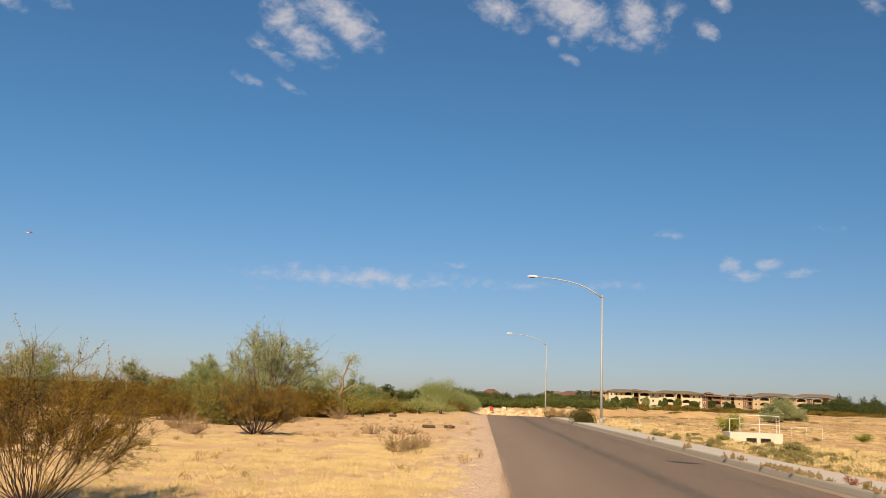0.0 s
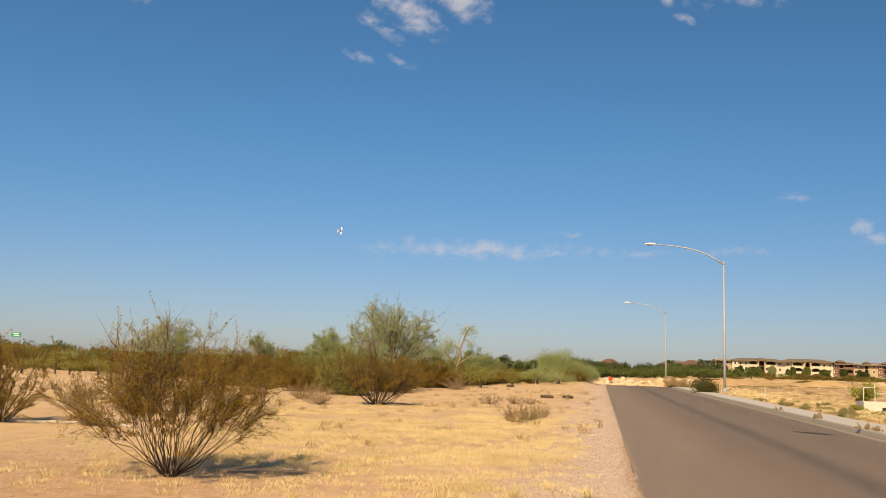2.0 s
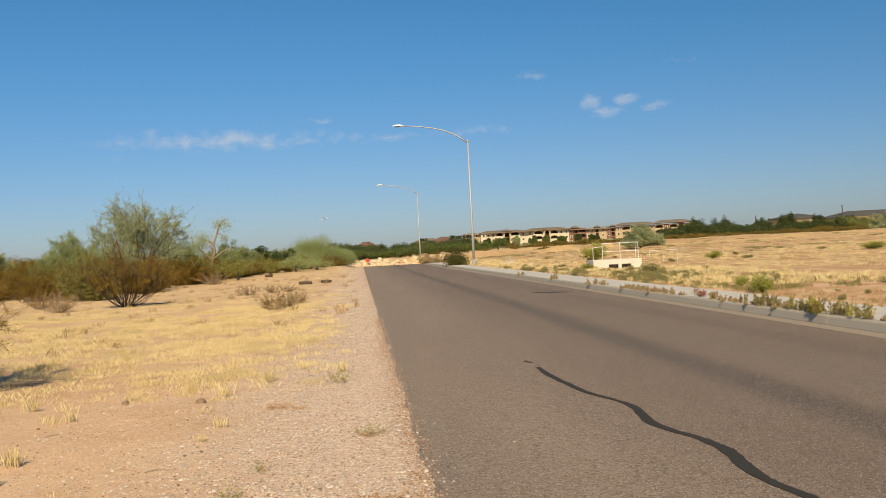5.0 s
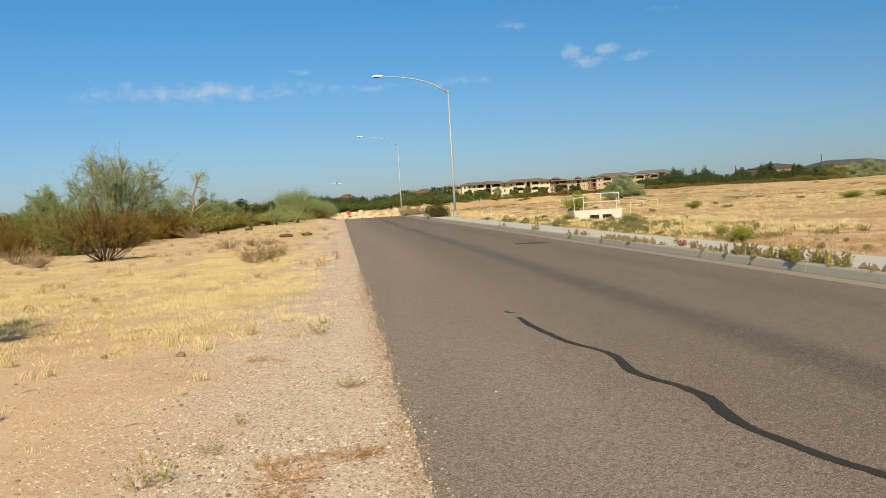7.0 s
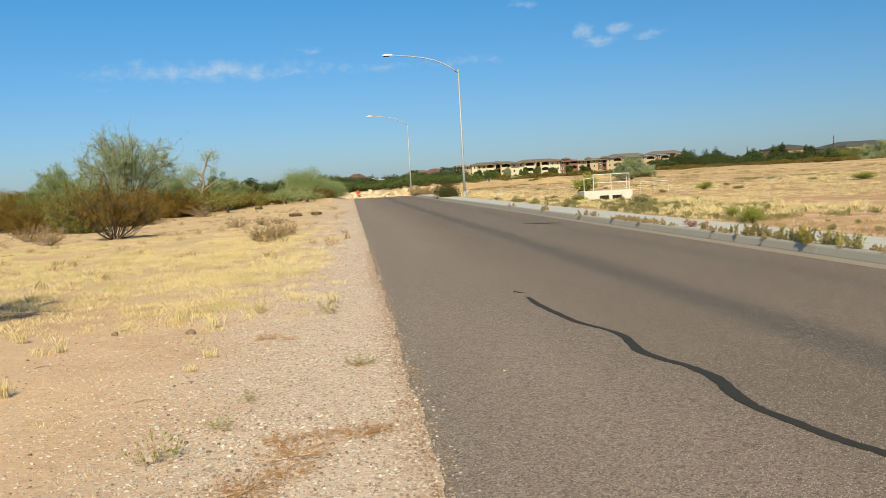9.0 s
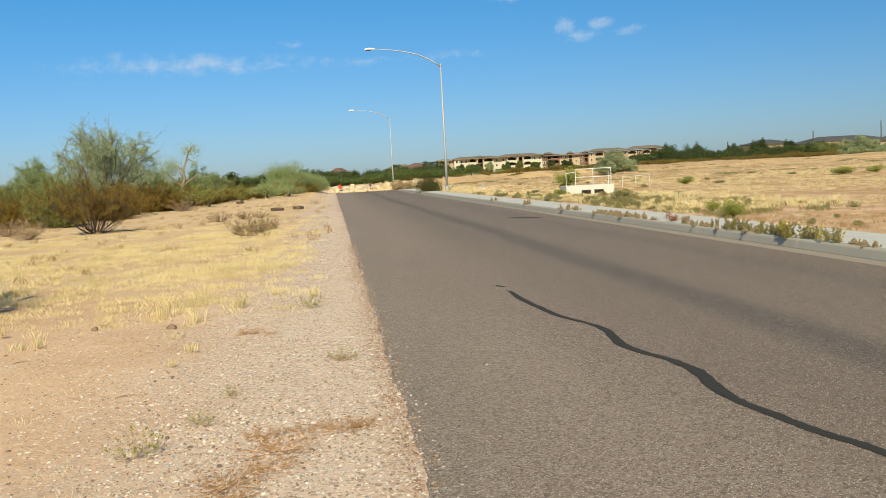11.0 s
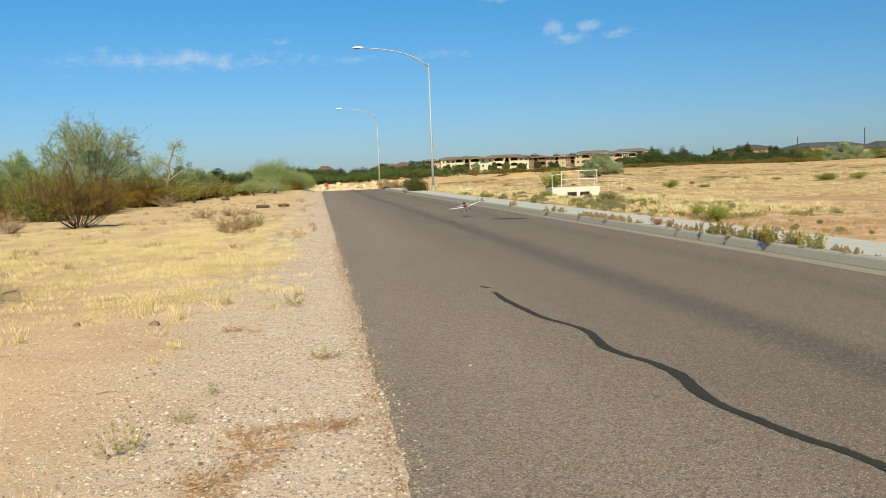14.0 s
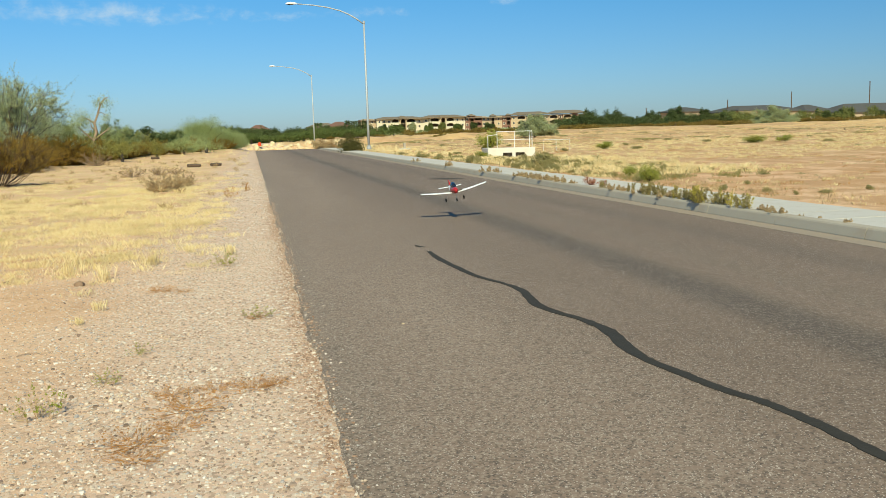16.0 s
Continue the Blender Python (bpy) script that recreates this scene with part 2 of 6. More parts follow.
def asphalt_material():
    k = Mat("worn asphalt", 0.85, 0, 0.3)
    x = k.axis(0)
    lane = k.stretch(1.0, 0.05, 1.0)
    wob = k.math("ADD", x, k.math("MULTIPLY", k.math("SUBTRACT", k.noise(0.25, 3, vec=lane), 0.5), 0.9))
    base = k.ramp(k.noise(0.7, 5, vec=k.stretch(1, 0.15, 1)), [(0.3, (0.240, 0.170, 0.124)), (0.7, (0.292, 0.210, 0.155))])
    # dark oily lane line and paler wheel tracks
    d1 = k.math("ABSOLUTE", k.math("SUBTRACT", wob, 4.15))
    band = k.math("SUBTRACT", 1.0, k.step(d1, 0.05, 0.55))
    base = k.mix(k.math("MULTIPLY", band, 0.8), base, (0.085, 0.072, 0.062))
    d2 = k.math("ABSOLUTE", k.math("SUBTRACT", wob, 5.25))
    base = k.mix(k.math("MULTIPLY", k.math("SUBTRACT", 1.0, k.step(d2, 0.05, 0.45)), 0.5), base, (0.27, 0.205, 0.15))
    seam = k.math("ABSOLUTE", k.math("SUBTRACT", k.math("ADD", x, k.math("MULTIPLY", k.noise(1.3, 3), 0.06)), 4.95))
    base = k.mix(k.math("MULTIPLY", k.math("SUBTRACT", 1.0, k.step(seam, 0.012, 0.05)), k.math("MULTIPLY", k.noise(0.9, 4), 0.7)), base, (0.36, 0.25, 0.19))
    d3 = k.math("ABSOLUTE", k.math("SUBTRACT", wob, 6.5))
    base = k.mix(k.math("MULTIPLY", k.math("SUBTRACT", 1.0, k.step(d3, 0.1, 0.5)), 0.35), base, (0.12, 0.097, 0.08))
    edge = k.math("SUBTRACT", 1.0, k.step(k.math("ADD", x, k.math("MULTIPLY", k.noise(2.5, 5), 0.4)), 0.5, 1.1))
    base = k.mix(k.math("MULTIPLY", edge, 0.4), base, (0.21, 0.165, 0.125))
    v = k.n.new("ShaderNodeRGBToBW")
    k.l.new(k.voronoi(62, "Color"), v.inputs[0])
    base = k.mix(k.math("MULTIPLY", k.step(v.outputs[0], 0.62, 0.8), 0.5), base, (0.38, 0.31, 0.24))
    base = k.mix(k.math("MULTIPLY", k.step(k.math("SUBTRACT", 1.0, v.outputs[0]), 0.6, 0.8), 0.5), base, (0.055, 0.048, 0.04))
    v2 = k.n.new("ShaderNodeRGBToBW")
    k.l.new(k.voronoi(24, "Color"), v2.inputs[0])
    base = k.mix(k.math("MULTIPLY", k.step(v2.outputs[0], 0.8, 0.86), k.math("MULTIPLY", k.step(k.math("MULTIPLY", k.voronoi(24), -1.0), -0.25, -0.12), 0.7)), base, (0.42, 0.34, 0.27))
    # the travelled half is darker
    used = k.math("MULTIPLY", k.step(wob, 1.3, 3.4), 0.42)
    base = k.mix(used, base, (0.106, 0.073, 0.053))
    # single pale chippings and dark pits
    v3 = k.n.new("ShaderNodeRGBToBW")
    k.l.new(k.voronoi(95, "Color"), v3.inputs[0])
    chip = k.math("MULTIPLY", k.step(v3.outputs[0], 0.62, 0.67), k.step(k.math("MULTIPLY", k.voronoi(95), -1.0), -0.42, -0.25))
    base = k.mix(k.math("MULTIPLY", chip, 0.85), base, (0.62, 0.54, 0.45))
    pit = k.math("MULTIPLY", k.step(k.math("SUBTRACT", 1.0, v3.outputs[0]), 0.66, 0.72), k.step(k.math("MULTIPLY", k.voronoi(95), -1.0), -0.5, -0.3))
    base = k.mix(k.math("MULTIPLY", pit, 0.7), base, (0.04, 0.035, 0.03))
    k.colour(base)
    k.bump(k.math("ADD", k.noise(90, 4), v.outputs[0]), 0.5, 0.006)
    return k.m


def concrete_material(name, c, dirt=(0.36, 0.27, 0.19)):
    k = Mat(name, 0.85, 0, 0.25)
    b = k.mix(k.noise(1.2, 6, 0.6), tuple(v * 0.86 for v in c), c)
    b = k.mix(k.math("MULTIPLY", k.step(k.noise(2.6, 6, 0.7), 0.5, 0.72), 0.4), b, dirt)
    b = k.mix(k.math("MULTIPLY", k.rand, 0.18), b, tuple(v * 0.8 for v in c))
    b = k.mix(k.math("MULTIPLY", k.noise(120, 2), 0.25), b, tuple(v * 0.65 for v in c))
    k.colour(b)
    k.bump(k.noise(60, 5), 0.3, 0.01)
    return k.m


def straw_material(name, a, b):
    k = Mat(name, 0.75, 0, 0.2)
    c = k.mix(k.island, a, b)
    k.colour(k.mix(k.math("MULTIPLY", k.step(k.noise(0.8, 4), 0.45, 0.65), 0.5), c, tuple(0.7 * v for v in a)))
    t = k.n.new("ShaderNodeBsdfTranslucent")
    k.l.new(c, t.inputs["Color"])
    s = k.n.new("ShaderNodeMixShader")
    s.inputs[0].default_value = 0.25
    k.l.new(k.b.outputs[0], s.inputs[1])
    k.l.new(t.outputs[0], s.inputs[2])
    k.l.new(s.outputs[0], k.n["Material Output"].inputs["Surface"])
    return k.m


def rock_material(name, a, b):
    k = Mat(name, 0.9, 0, 0.2)
    c = k.mix(k.island, a, b)
    k.colour(k.mix(k.math("MULTIPLY", k.noise(9, 5), 0.5), c, tuple(v * 0.6 for v in a)))
    k.bump(k.noise(14, 5), 0.5, 0.03)
    return k.m


SOIL, ASPHALT = soil_material(), asphalt_material()
CONCRETE = concrete_material("pale concrete", (0.60, 0.56, 0.50))
KERB = concrete_material("kerb concrete", (0.44, 0.385, 0.305))
GUTTER = concrete_material("gutter concrete", (0.36, 0.29, 0.22))
SEAL = simple("bitumen crack seal", (0.046, 0.040, 0.031), 0.8, 0, 0.25, 0.3, 6, 0.2)
WHITEWALL = concrete_material("white painted concrete", (0.70, 0.65, 0.56), (0.6, 0.5, 0.38))
STEEL = simple("galvanised steel", (0.40, 0.42, 0.44), 0.6, 0.25, 0.4, 0.12, 4)
WHITEPAINT = simple("white paint", (0.80, 0.80, 0.78), 0.5, 0, 0.4, 0.05, 4)
DARKGAP = simple("dark grating iron", (0.10, 0.085, 0.07), 0.7, 0.3, 0.3, 0.2, 8)
STRAW = straw_material("dry straw grass", (0.71, 0.56, 0.28), (0.90, 0.78, 0.49))
STRAW_BROWN = straw_material("brown dry weed", (0.40, 0.275, 0.14), (0.56, 0.41, 0.22))
RUST_WEED = straw_material("rusty dry weed", (0.40, 0.19, 0.06), (0.58, 0.32, 0.12))
CREO_LEAF = leaf_material("creosote leaf", (0.26, 0.160, 0.025), (0.46, 0.305, 0.06), 0.45)
SPRIG_LEAF = leaf_material("pale dry sprig", (0.32, 0.29, 0.16), (0.52, 0.48, 0.30), 0.35)
CREO_OLIVE = leaf_material("olive creosote leaf", (0.24, 0.225, 0.055), (0.42, 0.39, 0.12), 0.4)
CREO_STEM = simple("grey creosote stem", (0.075, 0.052, 0.04), 0.9, 0, 0.2, 0.3, 6, 0.4)
VERDE_LEAF = leaf_material("palo verde leaf", (0.31, 0.36, 0.13), (0.54, 0.59, 0.28), 0.5)
MESQ_LEAF = leaf_material("mesquite leaf", (0.40, 0.45, 0.23), (0.65, 0.69, 0.42), 0.5)
BARK = simple("mesquite bark", (0.135, 0.11, 0.095), 0.95, 0, 0.2, 0.3, 5, 0.5)
LOGWOOD = simple("dark weathered log", (0.12, 0.085, 0.06), 0.95, 0, 0.2, 0.3, 6, 0.5)
DEADWOOD = simple("bleached dead wood", (0.36, 0.26, 0.18), 0.9, 0, 0.2, 0.25, 5, 0.4)
BLEACHED = simple("bleached white branch wood", (0.60, 0.53, 0.44), 0.9, 0, 0.2, 0.2, 5, 0.4)
DARK_LEAF = leaf_material("dark tree leaf", (0.045, 0.065, 0.018), (0.10, 0.125, 0.04), 0.2)
WOODS_LEAF = leaf_material("far woods leaf", (0.075, 0.105, 0.026), (0.17, 0.205, 0.055), 0.3)
MID_LEAF = leaf_material("desert tree leaf", (0.13, 0.15, 0.04), (0.25, 0.26, 0.08), 0.3)
FRESH_LEAF = leaf_material("fresh green weed leaf", (0.26, 0.275, 0.045), (0.44, 0.45, 0.10), 0.35)
SAGE_LEAF = leaf_material("grey green weed leaf", (0.26, 0.23, 0.09), (0.44, 0.38, 0.17), 0.3)
KERB_WEED = leaf_material("kerb weed leaf", (0.24, 0.19, 0.07), (0.42, 0.34, 0.13), 0.3)
GREY_LEAF = leaf_material("grey green leaf", (0.29, 0.32, 0.16), (0.50, 0.53, 0.29), 0.35)
DRY_WEED = leaf_material("dry grey brown weed", (0.46, 0.33, 0.18), (0.60, 0.46, 0.27), 0.3)
YELLOW_FLOWER = leaf_material("yellow weed tip", (0.46, 0.38, 0.06), (0.6, 0.5, 0.10), 0.2)
BELT_LEAF = leaf_material("brown green scrub leaf", (0.13, 0.095, 0.02), (0.27, 0.19, 0.045), 0.25)
PB_LEAF = leaf_material("dark olive creosote leaf", (0.075, 0.07, 0.02), (0.15, 0.135, 0.04), 0.2)
RED_WEED = leaf_material("red drying weed", (0.32, 0.10, 0.05), (0.46, 0.20, 0.10), 0.2)
def gravel_material():
    k = Mat("mixed gravel", 0.9, 0, 0.2)
    c = k.ramp(k.island, [(0.0, (0.14, 0.095, 0.07)), (0.15, (0.30, 0.22, 0.17)), (0.35, (0.50, 0.38, 0.28)), (0.6, (0.65, 0.55, 0.45)), (0.82, (0.78, 0.70, 0.61)), (0.9, (0.44, 0.41, 0.38)), (1.0, (0.35, 0.33, 0.31))])
    k.colour(k.mix(k.math("MULTIPLY", k.noise(30, 4), 0.4), c, (0.3, 0.22, 0.16)))
    return k.m


STONE = gravel_material()
BROWNSTONE = rock_material("brown stone", (0.16, 0.10, 0.07), (0.30, 0.20, 0.13))
RUSTGRIT = rock_material("rusty grit", (0.26, 0.155, 0.10), (0.50, 0.35, 0.25))
BOULDER = rock_material("pale caliche rubble", (0.46, 0.32, 0.17), (0.80, 0.64, 0.40))
STUCCO = simple("cream stucco", (0.56, 0.51, 0.385), 0.9, 0, 0.2, 0.06, 0.4)
STUCCO_TAN = simple("tan stucco", (0.40, 0.31, 0.21), 0.9, 0, 0.2, 0.08, 0.4)
STUCCO_MID = simple("warm tan stucco", (0.46, 0.355, 0.23), 0.9, 0, 0.2, 0.07, 0.4)
STUCCO_RED = simple("brick red stucco", (0.20, 0.11, 0.08), 0.9, 0, 0.2, 0.1, 0.4)
ROOF = simple("brown roof tile", (0.21, 0.17, 0.125), 0.9, 0, 0.2, 0.15, 0.8)
ROOF_GREY = simple("grey shingle roof", (0.095, 0.092, 0.088), 0.9, 0, 0.2, 0.15, 0.8)
ROOF_RED = simple("red brown roof tile", (0.19, 0.105, 0.08), 0.9, 0, 0.2, 0.15, 0.8)
HILL = simple("dark scrub hillside", (0.075, 0.072, 0.055), 0.95, 0, 0.1, 0.3, 0.02)
PANE = simple("dark window glass", (0.05, 0.055, 0.06), 0.15, 0, 0.5, 0.1, 1)
# dark brown that puts the shade of recesses into the colour
SHADE = simple("painted recess shade", (0.10, 0.075, 0.055), 0.9, 0, 0.2, 0.1, 1)
TRIM = simple("pale window trim", (0.66, 0.58, 0.44), 0.8, 0, 0.3, 0.05, 1)
RED = simple("red plane film", (0.42, 0.02, 0.02), 0.3, 0, 0.5, 0.05, 6)
PLANEWHITE = simple("white plane film", (0.82, 0.82, 0.82), 0.3, 0, 0.5, 0.03, 6)
CANOPY = simple("smoked canopy", (0.02, 0.025, 0.04), 0.1, 0, 0.6, 0.1, 6)
RUBBER = simple("black rubber", (0.02, 0.02, 0.02), 0.8, 0, 0.3, 0.1, 6)
ORANGE = simple("red orange barrier", (0.70, 0.07, 0.02), 0.5, 0, 0.3, 0.1, 6)
GREENSIGN = simple("green road sign sheet", (0.01, 0.26, 0.15), 0.4, 0, 0.4, 0.05, 6)


# ---- mesh helpers ----
def mesh_np(name, verts, faces, mat, smooth=False):
    """A mesh from an (n, 3) array and an (m, k) array of corner indices."""
    verts, faces = np.asarray(verts, np.float32), np.asarray(faces, np.int32)
    me = bpy.data.meshes.new(name)
    k = faces.shape[1]
    me.vertices.add(len(verts))
    me.vertices.foreach_set("co", verts.ravel())
    me.loops.add(faces.size)
    me.loops.foreach_set("vertex_index", faces.ravel())
    me.polygons.add(len(faces))
    me.polygons.foreach_set("loop_start", np.arange(len(faces), dtype=np.int32) * k)
    me.polygons.foreach_set("use_smooth", np.full(len(faces), smooth))
    me.update(calc_edges=True)
    me.materials.append(mat)
    return me


def put(name, me, parent=None, label=""):
    ob = new(name, me)
    if parent:
        ob.parent = parent
    if label:
        tagged(ob, label)
    return ob


def part(name, bm, mat, parent, label="", smooth=False):
    me = bpy.data.meshes.new(name)
    bm.to_mesh(me)
    bm.free()
    me.materials.append(mat)
    if smooth:
        me.polygons.foreach_set("use_smooth", [True] * len(me.polygons))
    return put(name, me, parent, label)


def box(bm, x0, y0, z0, x1, y1, z1, bevel=0.0):
    r = bmesh.ops.create_cube(bm, size=1, matrix=Matrix.Translation(((x0 + x1) / 2, (y0 + y1) / 2, (z0 + z1) / 2)) @ Matrix.Diagonal((x1 - x0, y1 - y0, z1 - z0, 1)))
    if bevel:
        bmesh.ops.bevel(bm, geom=list({e for v in r["verts"] for e in v.link_edges}), offset=bevel, segments=2, affect="EDGES")
    return bm


def tube(bm, pts, radii, sides=8, cap=True):
    pts = [Vector(p) for p in pts]
    rings = []
    for i, p in enumerate(pts):
        d = (pts[min(i + 1, len(pts) - 1)] - pts[max(i - 1, 0)]).normalized()
        a = d.orthogonal().normalized() if i == 0 else (a - d * a.dot(d)).normalized()
        b = d.cross(a)
        r = radii[i] if isinstance(radii, (list, tuple)) else radii
        rings.append([bm.verts.new(p + (a * math.cos(q) + b * math.sin(q)) * r) for q in (2 * math.pi * j / sides for j in range(sides))])
    for u, v in zip(rings, rings[1:]):
        for j in range(sides):
            bm.faces.new((u[j], u[(j + 1) % sides], v[(j + 1) % sides], v[j]))
    if cap:
        bm.faces.new(rings[0][::-1])
        bm.faces.new(rings[-1])
    return bm


def strands(segs, sides=3):
    """Thin tapered sticks: rows of (p0, p1, r0, r1) arrays."""
    p0, p1, r0, r1 = (np.array(v, float) for v in zip(*segs))
    d = p1 - p0
    d /= np.linalg.norm(d, axis=1, keepdims=True) + 1e-9
    a = np.cross(d, np.where(np.abs(d[:, 2:3]) < 0.8, np.array([[0, 0, 1.0]]), np.array([[1.0, 0, 0]])))
    a /= np.linalg.norm(a, axis=1, keepdims=True) + 1e-9
    b = np.cross(d, a)
    n = len(p0)
    verts = np.zeros((n, 2 * sides, 3))
    for j in range(sides):
        q = 2 * math.pi * j / sides
        o = a * math.cos(q) + b * math.sin(q)
        verts[:, j] = p0 + o * r0[:, None]
        verts[:, sides + j] = p1 + o * r1[:, None]
    f = np.array([[j, (j + 1) % sides, sides + (j + 1) % sides, sides + j] for j in range(sides)])
    return verts.reshape(-1, 3), (f[None] + (np.arange(n) * 2 * sides)[:, None, None]).reshape(-1, 4)


def leaves(rng, pts, size, flat=0.0, long=1.6):
    """Small randomly turned leaf blades at the points."""
    pts = np.asarray(pts, float)
    n = len(pts)
    u = rng.normal(size=(n, 3))
    u /= np.linalg.norm(u, axis=1, keepdims=True)
    w = rng.normal(size=(n, 3))
    v = np.cross(u, w)
    v /= np.linalg.norm(v, axis=1, keepdims=True) + 1e-9
    s = size * rng.uniform(0.6, 1.4, (n, 1))
    u, v = u * s * long * 0.5, v * s * 0.5
    verts = np.stack([pts - u, pts + v * 0.8, pts + u, pts - v * 0.8], 1).reshape(-1, 3)
    return verts, (np.arange(n)[:, None] * 4 + np.arange(4)[None])


def blades(rng, xy, z, height, spread, per, width):
    """Grass tufts: thin blades that fan out from each root."""
    xy, z = np.repeat(np.asarray(xy), per, 0), np.repeat(z, per)
    h = np.repeat(height, per) * rng.uniform(0.5, 1.1, len(z))
    n = len(z)
    q = rng.uniform(0, 2 * math.pi, n)
    root = np.c_[xy + rng.normal(0, 0.025, (n, 2)) * (1 + spread * 3), z]
    lean = rng.uniform(0.05, 1.0, n) * spread * h
    tip = root + np.c_[np.cos(q) * lean, np.sin(q) * lean, h]
    mid = root + np.c_[np.cos(q) * lean * 0.35, np.sin(q) * lean * 0.35, h * 0.6]
    side = np.c_[-np.sin(q), np.cos(q), np.zeros(n)] * (width * rng.uniform(0.6, 1.3, n))[:, None]
    verts = np.stack([root - side, root + side, mid + side * 0.8, tip, mid - side * 0.8], 1).reshape(-1, 3)
    return verts, (np.arange(n)[:, None] * 5 + np.arange(5)[None])


def ramp01(v, a, b):
    t = np.clip((np.asarray(v, float) - a) / (b - a), 0, 1)
    return t * t * (3 - 2 * t)


def lumps(x, y, s, seed):
    """Cheap smooth unevenness from a few waves."""
    r = np.random.RandomState(seed)
    out = 0
    for i in range(7):
        a, k, p = r.uniform(0, 6.28), s * r.uniform(0.6, 2.2), r.uniform(0, 6.28)
        out = out + np.sin((x * math.cos(a) + y * math.sin(a)) * k + p)
    return out / 7


ROAD_L, LIP, FACE, WALK_B, ROAD_END = 0.38, 7.47, 7.93, 9.50, 112.0


def ground_z(x, y):
    """Height of the land."""
    x, y = np.asarray(x, float), np.asarray(y, float)
    left = ramp01(-x, -0.1, 2.5)
    rim = ramp01(-x, -0.62, -0.36)
    right = ramp01(x, 9.38, 9.7)
    z = -0.06 + rim * 0.045 + left * (0.015 + 0.06 * lumps(x, y, 0.5, 1) + 0.02 * lumps(x, y, 2.2, 2)) + left * 0.45 * ramp01(y, 60, 110)
    z = z + right * (0.17 + 0.05 * lumps(x, y, 1.1, 3) + 0.03 * lumps(x, y, 3.1, 9)) + ramp01(x, 10.5, 14) * (0.15 * lumps(x, y, 0.22, 4) * ramp01(x, 12, 25) + 0.30 * ramp01(y, 40, 90))
    berm = ramp01(x, 10, 50) * ramp01(y, 70, 168) * (1 - 0.75 * ramp01(y, 185, 235))
    z = z + berm * (0.28 + 0.22 * lumps(x, y, 0.09, 5) + 0.12 * lumps(x, y, 0.6, 6))
    z = z + ramp01(x, 11, 16) * ramp01(y, 55, 80) * (0.14 * lumps(x, y, 0.75, 41) + 0.10 * lumps(x, y, 1.7, 42))
    z = z + ramp01(x, 10.2, 12.5) * (0.045 * lumps(x, y, 1.9, 43) + 0.035 * lumps(x, y, 3.2, 45))
    z = z + np.exp(-((y - 150 - 4 * lumps(x, 0 * y, 0.2, 46)) / 9.0) ** 2) * ramp01(x, 10, 30) * (0.42 + 0.32 * lumps(x, y, 0.35, 44))
    ditch = np.exp(-(((x - 15.0) / 2.2) ** 2 + ((y - 48.0) / 2.5) ** 2))
    return z - 0.3 * ditch + ramp01(y, 115, 175) * 0.4


# ---- ground ----
def axis_steps(knots):
    out = []
    for a, b, s in knots:
        out += list(np.arange(a, b - 1e-6, s))
    return np.array(out + [knots[-1][1]])


gx = axis_steps([(-3000, -400, 260), (-400, -60, 20), (-60, -16, 1.6), (-16, 0, 0.28), (0, 0.8, 0.1), (0.8, 12, 0.28), (12, 40, 0.8), (40, 160, 4), (160, 400, 24), (400, 3000, 260)])
gy = axis_steps([(-3000, -40, 185), (-40, 2, 3), (2, 26, 0.28), (26, 70, 0.9), (70, 200, 3), (200, 800, 30), (800, 4000, 320)])
X, Y = np.meshgrid(gx, gy)
gverts = np.c_[X.ravel(), Y.ravel(), ground_z(X, Y).ravel()]
ny, nx = X.shape
ii = (np.arange(ny - 1)[:, None] * nx + np.arange(nx - 1)[None]).ravel()
ground = put("ground", mesh_np("ground", gverts, np.c_[ii, ii + 1, ii + 1 + nx, ii + nx], SOIL, True))
tagged(ground, "sandy desert soil with reddish patches and pale gravel", "ground", kind="structure")

# ---- road ----
rng = np.random.RandomState(3)
ry = np.r_[np.arange(-30, 2, 2.0), np.arange(2, 40, 0.12), np.arange(40, ROAD_END + 0.1, 1.0)]
edge = ROAD_L + 0.035 * lumps(0 * ry, ry, 2.0, 11) + 0.03 * lumps(0 * ry, ry, 7.0, 12) + rng.normal(0, 0.008, len(ry))
rx = [-0.03, 0.03, 1.5, 3.5, 5.5, LIP]
cols = []
for j, xx in enumerate(rx):
    px = edge + xx if j < 2 else np.full_like(ry, xx)
    pz = np.full_like(ry, -0.055 if j == 0 else 0.0)
    cols.append(np.c_[px, ry, pz])
rv = np.stack(cols, 1).reshape(-1, 3)
nr, nc = len(ry), len(rx)
ii = (np.arange(nr - 1)[:, None] * nc + np.arange(nc - 1)[None]).ravel()
road = put("road", mesh_np("road", rv, np.c_[ii, ii + 1, ii + 1 + nc, ii + nc], ASPHALT))
tagged(road, "worn grey-brown asphalt road with a ragged unkerbed edge", "road", kind="structure")


